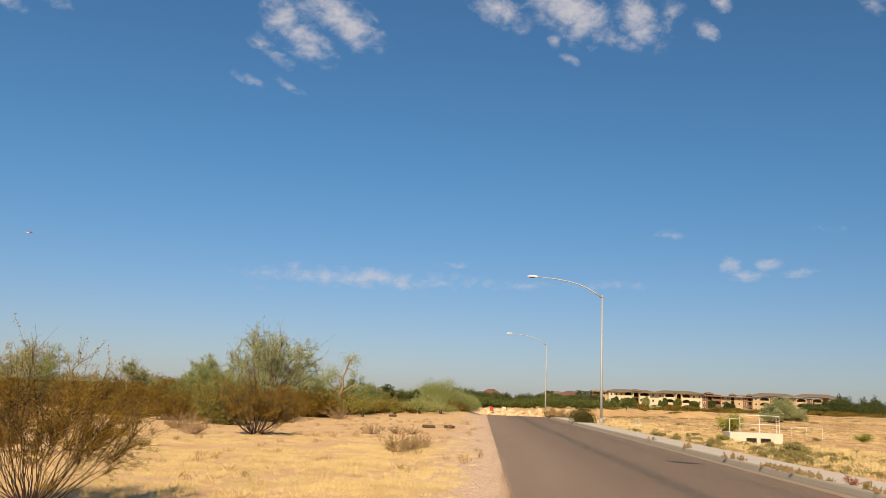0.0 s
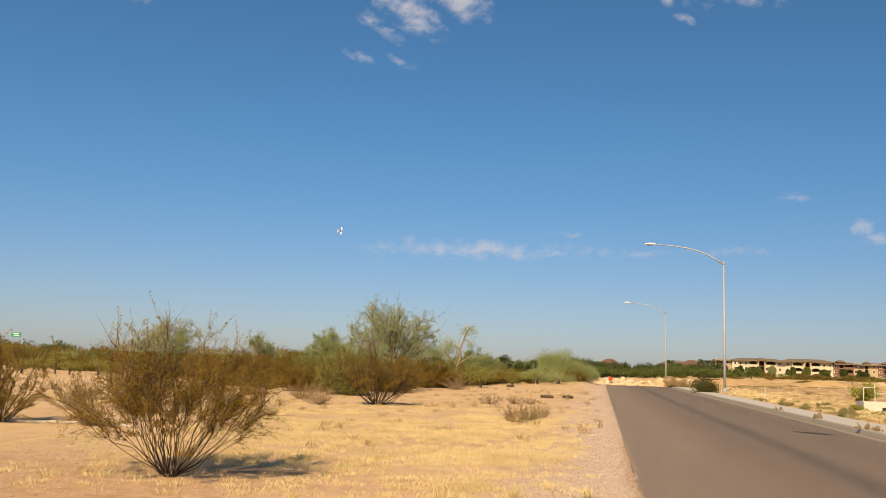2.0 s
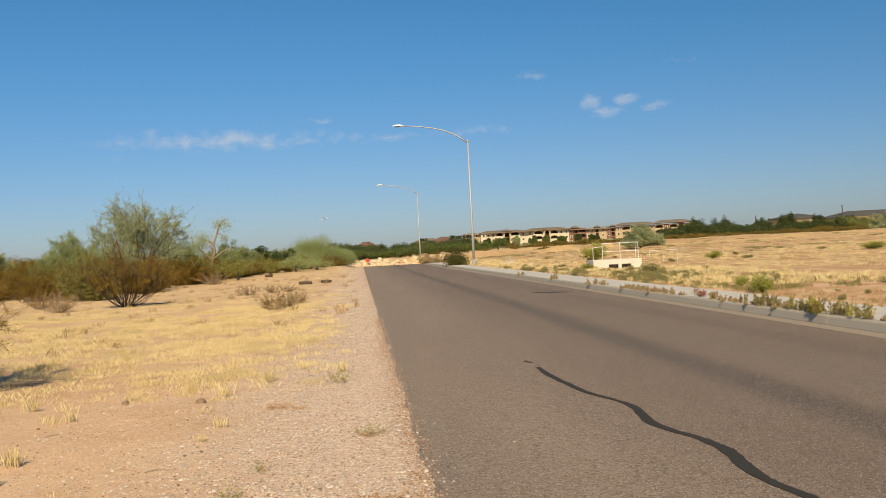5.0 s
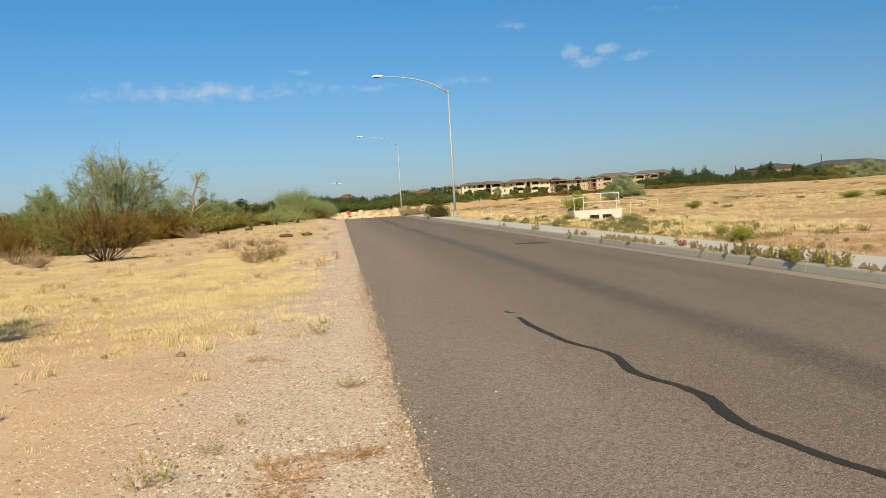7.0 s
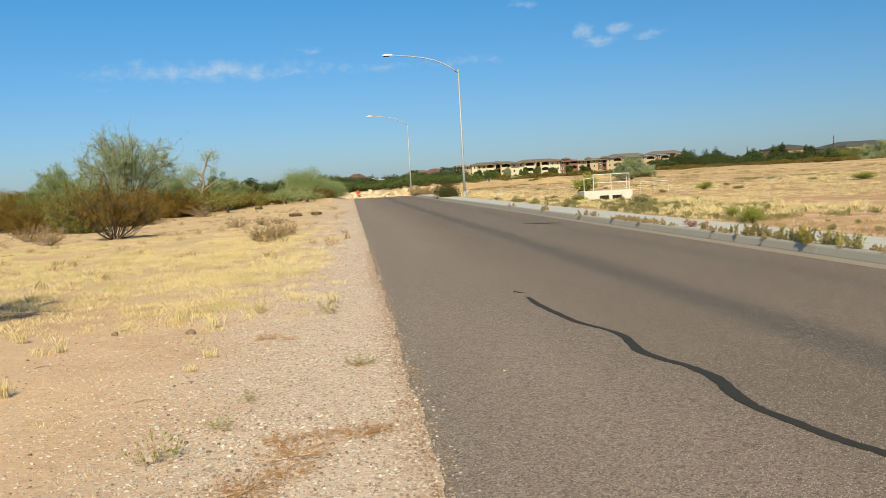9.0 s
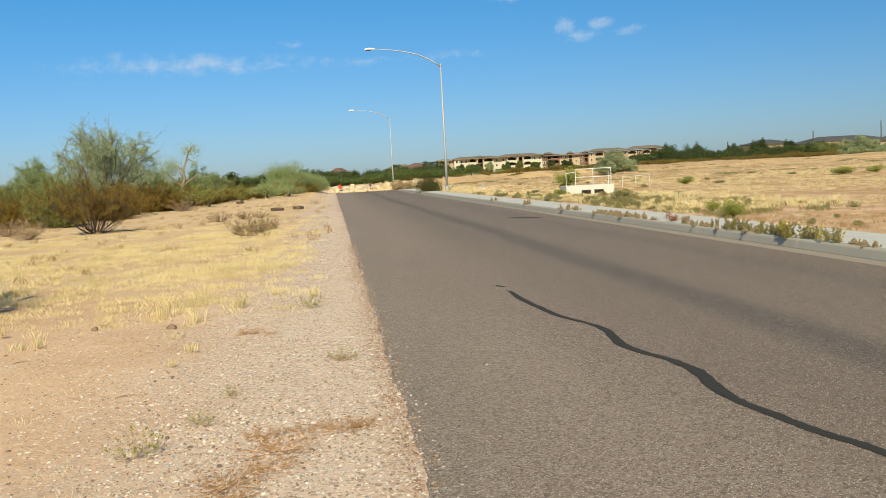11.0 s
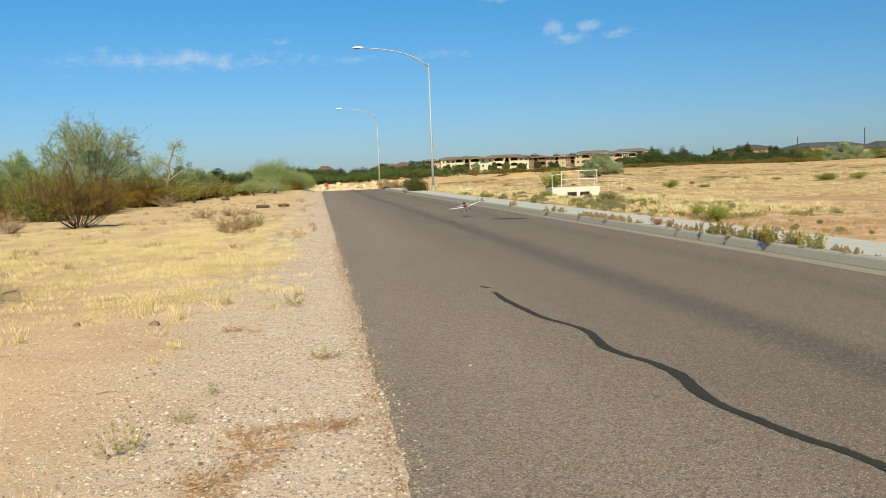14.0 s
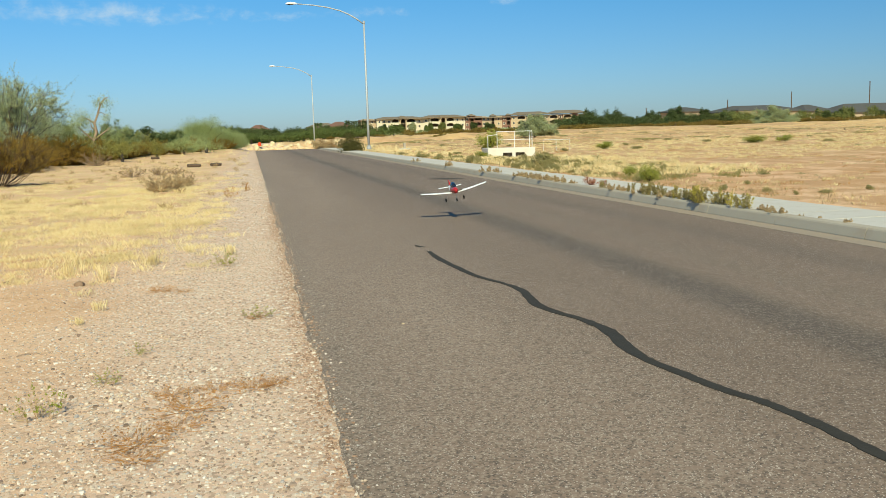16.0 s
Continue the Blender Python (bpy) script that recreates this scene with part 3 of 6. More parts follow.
def ribbon(name, pts, widths, mat, z=0.004, sub=6, jag=0.006, seed=0):
    """A flat poured strip along a wavy line, with a little thickness."""
    r = np.random.RandomState(seed)
    pts = np.array(pts, float)
    t = np.linspace(0, len(pts) - 1, (len(pts) - 1) * sub + 1)
    i = np.clip(t.astype(int), 0, len(pts) - 2)
    f = (t - i)[:, None]
    p = lambda k: pts[np.clip(k, 0, len(pts) - 1)]
    a, b, c, d = p(i - 1), p(i), p(i + 1), p(i + 2)
    c2 = 0.5 * (2 * b + (c - a) * f + (2 * a - 5 * b + 4 * c - d) * f ** 2 + (3 * b - a - 3 * c + d) * f ** 3)
    w = np.interp(t, np.arange(len(pts)), widths)
    tan = np.gradient(c2, axis=0)
    tan /= np.linalg.norm(tan, axis=1, keepdims=True)
    nrm = np.c_[tan[:, 1], -tan[:, 0]]
    l = c2 + nrm * (w / 2 + r.normal(0, jag, len(w)))[:, None]
    q = c2 - nrm * (w / 2 + r.normal(0, jag, len(w)))[:, None]
    z0 = np.full((len(w), 1), -0.002)
    z1 = np.full((len(w), 1), z)
    v = np.stack([np.c_[l, z0], np.c_[l, z1], np.c_[q, z1], np.c_[q, z0]], 1).reshape(-1, 3)
    ii = (np.arange(len(w) - 1)[:, None] * 4 + np.arange(3)[None]).ravel()
    return put(name, mesh_np(name, v, np.c_[ii, ii + 1, ii + 5, ii + 4], mat))


seal = ribbon("crack_seal", [(2.26, 11.55), (2.24, 10.9), (2.29, 10.0), (2.36, 9.29), (2.50, 8.75), (2.55, 8.3), (2.47, 7.6), (2.52, 7.2), (2.62, 6.85), (2.66, 6.4),
                             (2.58, 5.85), (2.57, 5.5), (2.63, 5.1), (2.70, 4.7), (2.79, 4.4), (2.84, 4.0), (2.86, 3.4), (2.95, 2.6)],
              [.05, .08, .08, .07, .05, .085, .10, .075, .07, .115, .11, .075, .085, .085, .08, .085, .08, .08], SEAL, 0.005, 8, 0.004, 1)
tagged(seal, "black wavy bitumen crack seal on asphalt", "crack seal", kind="structure")
bit = ribbon("crack_seal", [(2.20, 12.25), (2.24, 12.1), (2.29, 12.02)], [.03, .06, .03], SEAL, 0.005, 5, 0.008, 2)
tagged(bit, "small splash of black bitumen on asphalt", "crack seal", kind="structure")
# dark strip standing in for the shadow cast by an unseen lamp
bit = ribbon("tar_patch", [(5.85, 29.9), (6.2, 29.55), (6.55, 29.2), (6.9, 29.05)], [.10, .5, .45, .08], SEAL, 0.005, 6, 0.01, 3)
tagged(bit, "dark narrow painted shadow streak across the asphalt", "tar patch", kind="structure")

# ---- kerb, gutter and pavement ----
gutter = new("gutter")
tagged(gutter, "dusty concrete gutter strip beside the kerb", "gutter", kind="structure")
kerb = new("kerb")
tagged(kerb, "grey concrete kerb with joints", "kerb", kind="structure")
pavement = new("pavement")
tagged(pavement, "pale concrete pavement slabs", "pavement", kind="structure")
STEP = 2.10


def kerb_block(length):
    gut = [(LIP, -0.1), (LIP, 0.006), (FACE - 0.03, -0.012), (FACE - 0.03, -0.1)]
    ker = [(FACE - 0.028, -0.1), (FACE - 0.024, 0.0), (FACE + 0.014, 0.118), (FACE + 0.030, 0.140), (FACE + 0.055, 0.150), (FACE + 0.15, 0.154), (FACE + 0.15, -0.1)]
    out = []
    for pr, mat, nm in ((gut, GUTTER, "gutter_block"), (ker, KERB, "kerb_block")):
        n = len(pr)
        v = [(x, 0.006, z) for x, z in pr] + [(x, length - 0.006, z) for x, z in pr]
        me = bpy.data.meshes.new(nm)
        me.from_pydata(v, [], [tuple(range(n))] + [tuple(range(2 * n - 1, n - 1, -1))] + [(i, n + i, n + (i + 1) % n, (i + 1) % n) for i in range(n)])
        me.update()
        me.materials.append(mat)
        out.append(me)
    return out


GUT_ME, KERB_ME = kerb_block(STEP)
bm = bmesh.new()
box(bm, FACE + 0.158, 0.005, -0.08, WALK_B, STEP / 2 - 0.001, 0.152, 0.003)
SLAB_ME = bpy.data.meshes.new("slab")
bm.to_mesh(SLAB_ME)
bm.free()
SLAB_ME.materials.append(CONCRETE)
# concrete core that fills the joints
bm = bmesh.new()
box(bm, LIP + 0.01, -24, -0.12, FACE - 0.035, 109, -0.02)
part("bed", bm, GUTTER, gutter)
bm = bmesh.new()
box(bm, FACE + 0.03, -24, -0.12, FACE + 0.14, 109, 0.125)
part("core", bm, KERB, kerb)
bm = bmesh.new()
box(bm, FACE + 0.15, -24, -0.12, WALK_B - 0.01, 105, 0.144)
part("bed", bm, CONCRETE, pavement)
rr = random.Random(5)
for i in range(-12, 51):
    y0 = 12.42 - STEP * 4 + i * STEP
    put("gutter_block", GUT_ME, gutter).location = (0, y0, rr.uniform(-.001, .001))
    put("kerb_block", KERB_ME, kerb).location = (rr.uniform(-.002, .002), y0, rr.uniform(-.002, .002))
    for j in (0, 1):
        if y0 < 103:
            put("slab", SLAB_ME, pavement).location = (0, y0 + j * STEP / 2, rr.uniform(-.003, .003))


# ---- street lamps ----
def street_lamp(name="street_lamp"):
    e = new(name)
    bm = bmesh.new()
    tube(bm, [(0, 0, 0), (0, 0, 3), (0, 0, 10.45)], [0.11, 0.10, 0.07], 12)
    part("pole", bm, STEEL, e, smooth=True)
    bm = bmesh.new()
    tube(bm, [(0, 0, -0.05), (0, 0, 0.22), (0, 0, 0.26)], [0.2, 0.19, 0.13], 12)
    part("base_collar", bm, STEEL, e)
    bm = bmesh.new()
    tube(bm, [(0, 0, 10.40), (0, 0, 10.58), (0, 0, 10.62)], [0.1, 0.1, 0.05], 12)
    part("pole_cap", bm, STEEL, e)
    bm = bmesh.new()
    arm = [(-0.05, 0, 10.38), (-0.6, 0, 10.78), (-1.2, 0, 11.13), (-2.0, 0, 11.47), (-3.0, 0, 11.72), (-4.2, 0, 11.90), (-5.5, 0, 12.0)]
    tube(bm, arm, [0.065, 0.063, 0.06, 0.056, 0.052, 0.046, 0.04], 10)
    part("arm", bm, STEEL, e, smooth=True)
    bm = bmesh.new()
    r = bmesh.ops.create_uvsphere(bm, u_segments=14, v_segments=9, radius=1, matrix=Matrix.Translation((-5.95, 0, 12.02)) @ Matrix.Diagonal((0.50, 0.22, 0.13, 1)))
    for v in bm.verts:
        if v.co.z < 11.97:
            v.co.z = 11.97
        v.co.y *= 1.0 - 0.35 * max(0, (v.co.x + 5.95) / 0.5)
    h = part("lamp_head", bm, WHITEPAINT, e, "white painted cobra-head lamp housing", True)
    bm = bmesh.new()
    bmesh.ops.create_uvsphere(bm, u_segments=12, v_segments=6, radius=1, matrix=Matrix.Translation((-6.05, 0, 11.965)) @ Matrix.Diagonal((0.28, 0.15, 0.06, 1)))
    part("lens", bm, PANE, h)
    return tagged(e, "tall galvanised street lamp with a long curved arm", "street lamp", "street lamps along the road")


lamp = street_lamp()
for piece in lamp.children_recursive:
    piece.data.transform(Matrix.Diagonal((1.05, 1.0, 1.055, 1)))
lamp.location = (10.30, 80.0, 0.30)
copy_thing(lamp, pose(10.25, 150.0, 0.36))


# ---- plants ----
def creosote(seed, height, width, stems, twigs, leafn, leaf, mat, stem_mat=CREO_STEM, bare=0.3, lean=0.9, thick=0.012, rise=1.25, sprigs=9.0):
    """A many-stemmed desert shrub that fans out from its base."""
    rng = np.random.RandomState(seed)
    e = new("creosote_bush")
    segs, tips = [], []
    for i in range(stems):
        q, out = rng.uniform(0, 6.283), rng.uniform(0.0, 1.0) ** 0.6
        d = np.array([math.cos(q), math.sin(q), 0])
        h = height * (rng.uniform(0.5, 0.92) if i % 5 else rng.uniform(0.95, 1.08)) * (1 - 0.35 * out ** 2)
        n = 8
        reach = out * width * 0.5 * lean * rng.uniform(0.75, 1.1)
        bow = rng.uniform(0.6, 1.1)
        p = d * rng.uniform(0.0, 0.10) + rng.normal(0, 0.03, 3) * np.array([1, 1, 0])
        pts = [p]
        drift = np.zeros(3)
        for k in range(1, n + 1):
            f = k / n
            drift = drift * 0.7 + rng.normal(0, 0.040, 3) * height
            pts.append(p + d * reach * f ** bow + np.array([0, 0, h * f ** (rise if out > 0.6 else 1.0)]) + drift * f)
        for k in range(n):
            r0 = thick * (1 - k / n * 0.75)
            segs.append((pts[k], pts[k + 1], r0, r0 * 0.9))
        for k in range(twigs):
            f = rng.uniform(bare, 1.0)
            j = min(int(f * n), n - 1)
            p0 = pts[j] + (pts[j + 1] - pts[j]) * (f * n - j)
            along = pts[j + 1] - pts[j]
            g = rng.normal(0, 0.75, 3) + along / (np.linalg.norm(along) + 1e-9) * 1.2
            g[2] += 0.2
            g = g / np.linalg.norm(g) * height * rng.uniform(0.08, 0.26)
            p1 = p0 + g * 0.5
            p2 = p0 + g + rng.normal(0, 0.03, 3) * height
            segs += [(p0, p1, thick * 0.4, thick * 0.3), (p1, p2, thick * 0.3, thick * 0.16)]
            tips.append((p0, p1, p2))
    v, f = strands(segs)
    tagged(put("stem_clump", mesh_np("stem_clump", v, f, stem_mat), e, "thin grey woody stems"), kind="stuff")
    tips = np.array(tips)
    if leafn and len(tips):
        heavy = rng.exponential(1.0, len(tips)) ** 1.3
        k = rng.choice(len(tips), leafn, p=heavy / heavy.sum())
        u = rng.uniform(0, 1, (leafn, 1))
        p = np.where(u < 0.5, tips[k, 0] + (tips[k, 1] - tips[k, 0]) * u * 2, tips[k, 1] + (tips[k, 2] - tips[k, 1]) * (u * 2 - 1))
        p += rng.normal(0, 0.011 * height, p.shape)
        p[:, 2] = np.maximum(p[:, 2], 0.05)
        high = p[:, 2] > sprigs
        if high.any():
            v, f = leaves(rng, p[high], leaf * 1.15)
            tagged(put("sprig_clump", mesh_np("sprig_clump", v, f, SPRIG_LEAF), e, "pale dry sprigs at the top"), kind="stuff")
        v, f = leaves(rng, p[~high], leaf)
        put("foliage", mesh_np("foliage", v, f, mat), e)
    return e


def dome_tree(name, seed, height, width, leaf_mat, bark, limbs, twigs, subs, leafn, leaf, thick=0.07, low=0.18, bare=0.4, puff=0.06, ragged=0.14):
    """A many-limbed desert tree: limbs fan out from one foot to a domed crown of fine twigs."""
    rng = np.random.RandomState(seed)
    e = new(name)
    trunk_segs, limb_segs, ends = [], [], []
    for i in range(limbs):
        q, up = rng.uniform(0, 6.283), rng.uniform(low, 1.0)
        flat = math.sqrt(max(0, 1 - up * up))
        tip = np.array([flat * math.cos(q) * width / 2, flat * math.sin(q) * width / 2, up * height]) * rng.uniform(1 - 2 * ragged, 1 + .3 * ragged)
        n, pts, drift = 8, [], np.zeros(3)
        for k in range(n + 1):
            f = k / n
            drift = drift * .7 + rng.normal(0, .018, 3) * height
            pts.append(np.array([tip[0] * f ** 1.15, tip[1] * f ** 1.15, tip[2] * f ** .92 + .05 * height * math.sin(f * 3.14)]) + drift * f)
        r = thick * rng.uniform(.6, 1.1)
        for k in range(n):
            (trunk_segs if k < 2 else limb_segs).append((pts[k], pts[k + 1], r * (1 - .85 * k / n), r * (1 - .85 * (k + 1) / n)))
        for j in range(twigs):
            f = rng.uniform(bare, 1.0)
            k = min(int(f * n), n - 1)
            a = pts[k] + (pts[k + 1] - pts[k]) * (f * n - k)
            d = pts[k + 1] - pts[k]
            d = d / (np.linalg.norm(d) + 1e-9) + rng.normal(0, .6, 3)
            d /= np.linalg.norm(d)
            ln = height * rng.uniform(.07, .17)
            b = a + d * ln * .5 + rng.normal(0, .012, 3) * height
            c = a + d * ln + rng.normal(0, .02, 3) * height
            limb_segs += [(a, b, thick * .16, thick * .11), (b, c, thick * .11, thick * .05)]
            ends += [(b, c)]
            for m in range(subs):
                g = a + (c - a) * rng.uniform(.25, 1)
                h = g + (d + rng.normal(0, .8, 3)) * ln * rng.uniform(.2, .5)
                limb_segs.append((g, h, thick * .07, thick * .03))
                ends.append((g, h))
    v, f = strands(trunk_segs, 6)
    put("trunk", mesh_np("trunk", v, f, bark, True), e)
    v, f = strands(limb_segs, 3)
    tagged(put("limb_work", mesh_np("limb_work", v, f, bark), e), kind="stuff")
    E_ = np.array(ends)
    k = rng.randint(0, len(E_), leafn)
    p = E_[k, 0] + (E_[k, 1] - E_[k, 0]) * rng.uniform(.1, 1.15, (leafn, 1)) + rng.normal(0, puff, (leafn, 3))
    p[:, 2] = np.maximum(p[:, 2], 0.15)
    v, f = leaves(rng, p, leaf)
    put("crown", mesh_np("crown", v, f, leaf_mat), e)
    return e


def clump_bush(name, seed, rx_, ry_, rz_, mat, leafn, leaf, blobs=14, core=True):
    """A dense low bush: short stems and leaf clumps with gaps between them."""
    rng = np.random.RandomState(seed)
    e = new(name)
    c = rng.normal(0, 1, (blobs, 3))
    c /= np.linalg.norm(c, axis=1, keepdims=True)
    c *= rng.uniform(0.2, 0.92, (blobs, 1))
    c[:, 2] = np.abs(c[:, 2]) * 0.9 + 0.25
    k = rng.randint(0, blobs, leafn)
    d = rng.normal(0, 1, (leafn, 3))
    d /= np.linalg.norm(d, axis=1, keepdims=True)
    p = (c[k] + d * rng.uniform(0.08, 0.42, (leafn, 1)) ** 0.8 * rng.uniform(0.6, 1.1, blobs)[k][:, None]) * np.array([rx_, ry_, rz_ * 0.8])
    p[:, 2] = np.maximum(p[:, 2], 0.03)
    v, f = leaves(rng, p, leaf)
    put("foliage", mesh_np("foliage", v, f, mat), e)
    segs = [(np.zeros(3), c[i] * np.array([rx_, ry_, rz_ * 0.8]), 0.02 * rz_, 0.006 * rz_) for i in range(blobs)]
    v, f = strands(segs)
    tagged(put("stem_clump", mesh_np("stem_clump", v, f, CREO_STEM), e), kind="stuff")
    return e


def set_at(ob, x, y, rz=0.0, s=1.0, sink=0.0, sz=None):
    ob.location = (x, y, float(ground_z(x, y)) - sink)
    ob.rotation_euler = (0, 0, radians(rz))
    ob.scale = (s, s, sz or s)
    return ob


def again(ob, x, y, rz=0.0, s=1.0, sz=None, sink=0.0):
    c = copy_thing(ob, pose(0, 0, 0))
    c.scale = (1, 1, 1)
    return set_at(c, x, y, rz, s, sink, sz)


# the big shrub by the camera and those round it
near_bush = creosote(21, 2.25, 3.9, 62, 32, 62000, 0.0150, CREO_LEAF, bare=0.54, lean=0.84, thick=0.0075, rise=0.97, sprigs=1.78)
tagged(set_at(near_bush, -6.3, 12.15), "sprawling creosote bush with thin grey stems and small ochre leaves", "bush", "creosote bushes")
b2 = creosote(22, 2.0, 3.4, 54, 16, 18000, 0.024, CREO_LEAF, bare=0.2)
tagged(set_at(b2, -14.6, 19.6), "creosote bush with grey stems over fallen branches", "bush", "creosote bushes")
b3 = creosote(23, 2.45, 4.2, 60, 20, 26000, 0.024, CREO_LEAF, bare=0.46, thick=0.016)
tagged(set_at(b3, -9.35, 36.3), "rounded brown creosote bush with bare lower stems", "bush", "creosote bushes")
b4 = creosote(24, 2.3, 5.0, 60, 18, 44000, 0.037, CREO_LEAF, bare=0.05, thick=0.016)
tagged(set_at(b4, -22.5, 54.0), "dense rust-brown creosote bush in a thicket", "bush", "creosote bushes")
b5 = creosote(25, 2.4, 5.0, 60, 18, 44000, 0.037, CREO_OLIVE, bare=0.05, thick=0.016)
tagged(set_at(b5, -13.2, 45.5), "dense olive creosote bush in a thicket", "bush", "creosote bushes")


def thicket_edge(a):
    """Distance at which the scrub begins, by bearing from the camera, set to fit its view."""
    return float(np.interp(a, (-60, -36, -29, -25, -21, -15, -11, -7, -4), (90, 88, 82, 66, 50, 48, 62, 80, 92)))


rb_ = random.Random(12)
for i in range(120):
    a = -52 + 46 * ((i * 0.618) % 1.0)
    d = thicket_edge(a) + 1.5 + rb_.random() ** 1.4 * 30
    far = d - thicket_edge(a)
    again(b4 if far < 9 and i % 5 else (b5 if i % 3 else b4), d * math.sin(radians(a)), d * math.cos(radians(a)), rb_.uniform(0, 360), rb_.uniform(.65, .95) * (1 + far * 0.008), rb_.uniform(.6, .85) * (1 + far * 0.010))
for x, y, rz, q, k in ((-10.0, 83, 20, .62, b4), (-8.2, 85.5, 130, .6, b4), (-6.9, 87, 220, .55, b4), (-5.4, 93, 60, .6, b4), (-3.9, 97, 300, .55, b4), (-2.6, 101, 10, .5, b4), (-11.4, 79, 80, .6, b4)):
    again(k, x, y, rz, q, q)
brush = creosote(26, 0.80, 2.4, 50, 10, 900, 0.03, CREO_LEAF, DEADWOOD, bare=0.2, thick=0.012)
tagged(set_at(brush, -11.4, 34.8), "low dead shrub of bleached bare twigs", "dead shrub", "dead shrubs")
again(brush, -5.2, 41.6, 40, .75, 0.6)
again(brush, -4.2, 42.6, 140, .7, 0.5)
again(brush, -3.5, 43.0, 240, .5, 0.45)
again(brush, -13.4, 38.5, 200, 1.0, 0.9)
again(brush, -10.2, 63, 70, 1.3, 1.1)
again(brush, -12.4, 19.9, 200, .8, .8)
again(brush, -16.0, 25.0, 20, 1.1, 1.1)
again(brush, -19.0, 31.0, 120, 1.2, 1.2)

big = dome_tree("mesquite_tree", 31, 6.6, 9.0, MESQ_LEAF, BARK, 58, 19, 4, 84000, 0.05, 0.09, 0.16, 0.42, 0.055, 0.10)
tagged(set_at(big, -16.5, 69.0), "broad grey-green mesquite tree with bare lower limbs", "tree", "desert trees")
t2 = dome_tree("palo_verde_tree", 32, 4.7, 5.4, VERDE_LEAF, BARK, 26, 16, 4, 42000, 0.048, 0.075, 0.25, 0.4, 0.085, 0.22)
tagged(set_at(t2, -34.6, 67.0, 0, 1.15, 0, 1.02), "yellow-green palo verde tree with a crooked trunk", "tree", "desert trees")
t4 = dome_tree("mesquite_tree", 36, 4.6, 5.6, GREY_LEAF, BARK, 9, 34, 6, 26000, 0.055, 0.14, 0.35, 0.62, 0.07, 0.2)
tagged(set_at(t4, -28.2, 72.0, 0, .88), "small grey-green mesquite tree with a dark forked trunk", "tree", "desert trees")
for x, y, rz, q, k in ((-22.7, 72.5, 120, .98, t2), (-21.4, 71.0, 30, .8, t2), (-38, 72, 200, .85, t2), (-24.2, 74, 10, .75, t2), (-42, 80, 80, .8, t2), (-14.0, 73, 160, .68, t2), (-11.6, 79, 60, .72, t2), (-10.6, 83, 200, .6, t2), (-15.5, 80, 300, .75, t2), (-18.4, 66, 250, .62, t2), (-10.2, 90, 20, .5, t4), (-8.0, 95, 200, .5, t2), (-11.8, 90, 90, .58, t2), (-6.4, 100, 320, .55, t2), (-31.5, 80, 90, .62, t4)):
    again(k, x, y, rz, q)
t3 = clump_bush("palo_verde_bush", 33, 2.9, 2.7, 3.7, VERDE_LEAF, 56000, 0.055, 44)
tagged(set_at(t3, -5.4, 101.0), "rounded yellow-green palo verde bush", "bush", "palo verde bushes")
for x, y, s, sz in ((-3.3, 104, .85, .66), (-8.2, 104, .8, .6), (-1.9, 108, .62, .5), (-12.5, 82, .8, .62), (-15, 86, .9, .66), (-18.5, 80, .8, .66), (-10, 97, .7, .5), (-22, 84, .9, .6), (-21, 66, .7, .5), (-26, 68, .85, .5), (-12.6, 70, .55, .5)):
    again(t3, x, y, x * 37 % 360, s, sz)
dk = clump_bush("desert_tree", 34, 2.6, 2.4, 3.6, DARK_LEAF, 9000, 0.16, 16)
tagged(set_at(dk, -10.2, 92, 0, 0.9, 0.0, 0.72), "dark green ragged desert tree", "tree", "dark desert trees")
again(dk, -8.0, 96, 90, .75, .6)
def dead_tree():
    """One crooked leaning trunk with stubs and a few drooping tufts."""
    e = new("dead_tree")
    rng = np.random.RandomState(35)
    bm = bmesh.new()
    tube(bm, [(-.35, 0, 0), (-.3, .05, .8), (-.15, 0, 1.6), (.1, .05, 2.3), (.0, .0, 3.0), (.3, 0, 3.7), (.55, .05, 4.5), (.95, 0, 5.0), (1.25, 0, 5.1)], [.16, .14, .13, .11, .10, .08, .065, .045, .025], 8)
    part("trunk", bm, DEADWOOD, e, "bleached crooked trunk", True)
    tufts_at = [((1.0, 0, 4.75), .75, 260), ((.45, .1, 4.7), .6, 170), ((.95, .0, 3.55), .35, 160), ((-.95, 0, 3.4), .9, 900), ((-1.5, .2, 2.7), .9, 900), ((1.3, 0, 2.4), .45, 220)]
    for a, b, c, w in (((.3, 0, 3.7), (.55, 0, 3.9), (1.0, 0, 3.6), .05), ((.0, 0, 3.0), (-.4, 0, 3.3), (-.9, 0, 3.5), .08), ((-.15, 0, 1.6), (-.8, .1, 2.2), (-1.3, .1, 2.7), .09),
                       ((-.15, 0, 1.6), (.5, 0, 2.1), (1.2, 0, 2.6), .09), ((.1, .05, 2.3), (-.25, 0, 2.7), (-.3, 0, 3.1), .06), ((.55, .05, 4.5), (.45, 0, 4.8), (.5, 0, 5.1), .035)):
        bm = bmesh.new()
        tube(bm, [a, b, c], [w, w * .75, w * .4], 6)
        part("limb", bm, DEADWOOD, e, "", True)
    P = np.concatenate([np.array(c) + rng.normal(0, 1, (n, 3)) * w * np.array([.5, .5, .42]) - np.array([0, 0, .1]) for c, w, n in tufts_at])
    P = np.repeat(P, 2, 0) + rng.normal(0, .10, (len(P) * 2, 3))
    v, f = leaves(rng, P, .05, long=2.2)
    put("foliage", mesh_np("foliage", v, f, MESQ_LEAF), e, "sparse grey-green tufts")
    return e


dead = dead_tree()
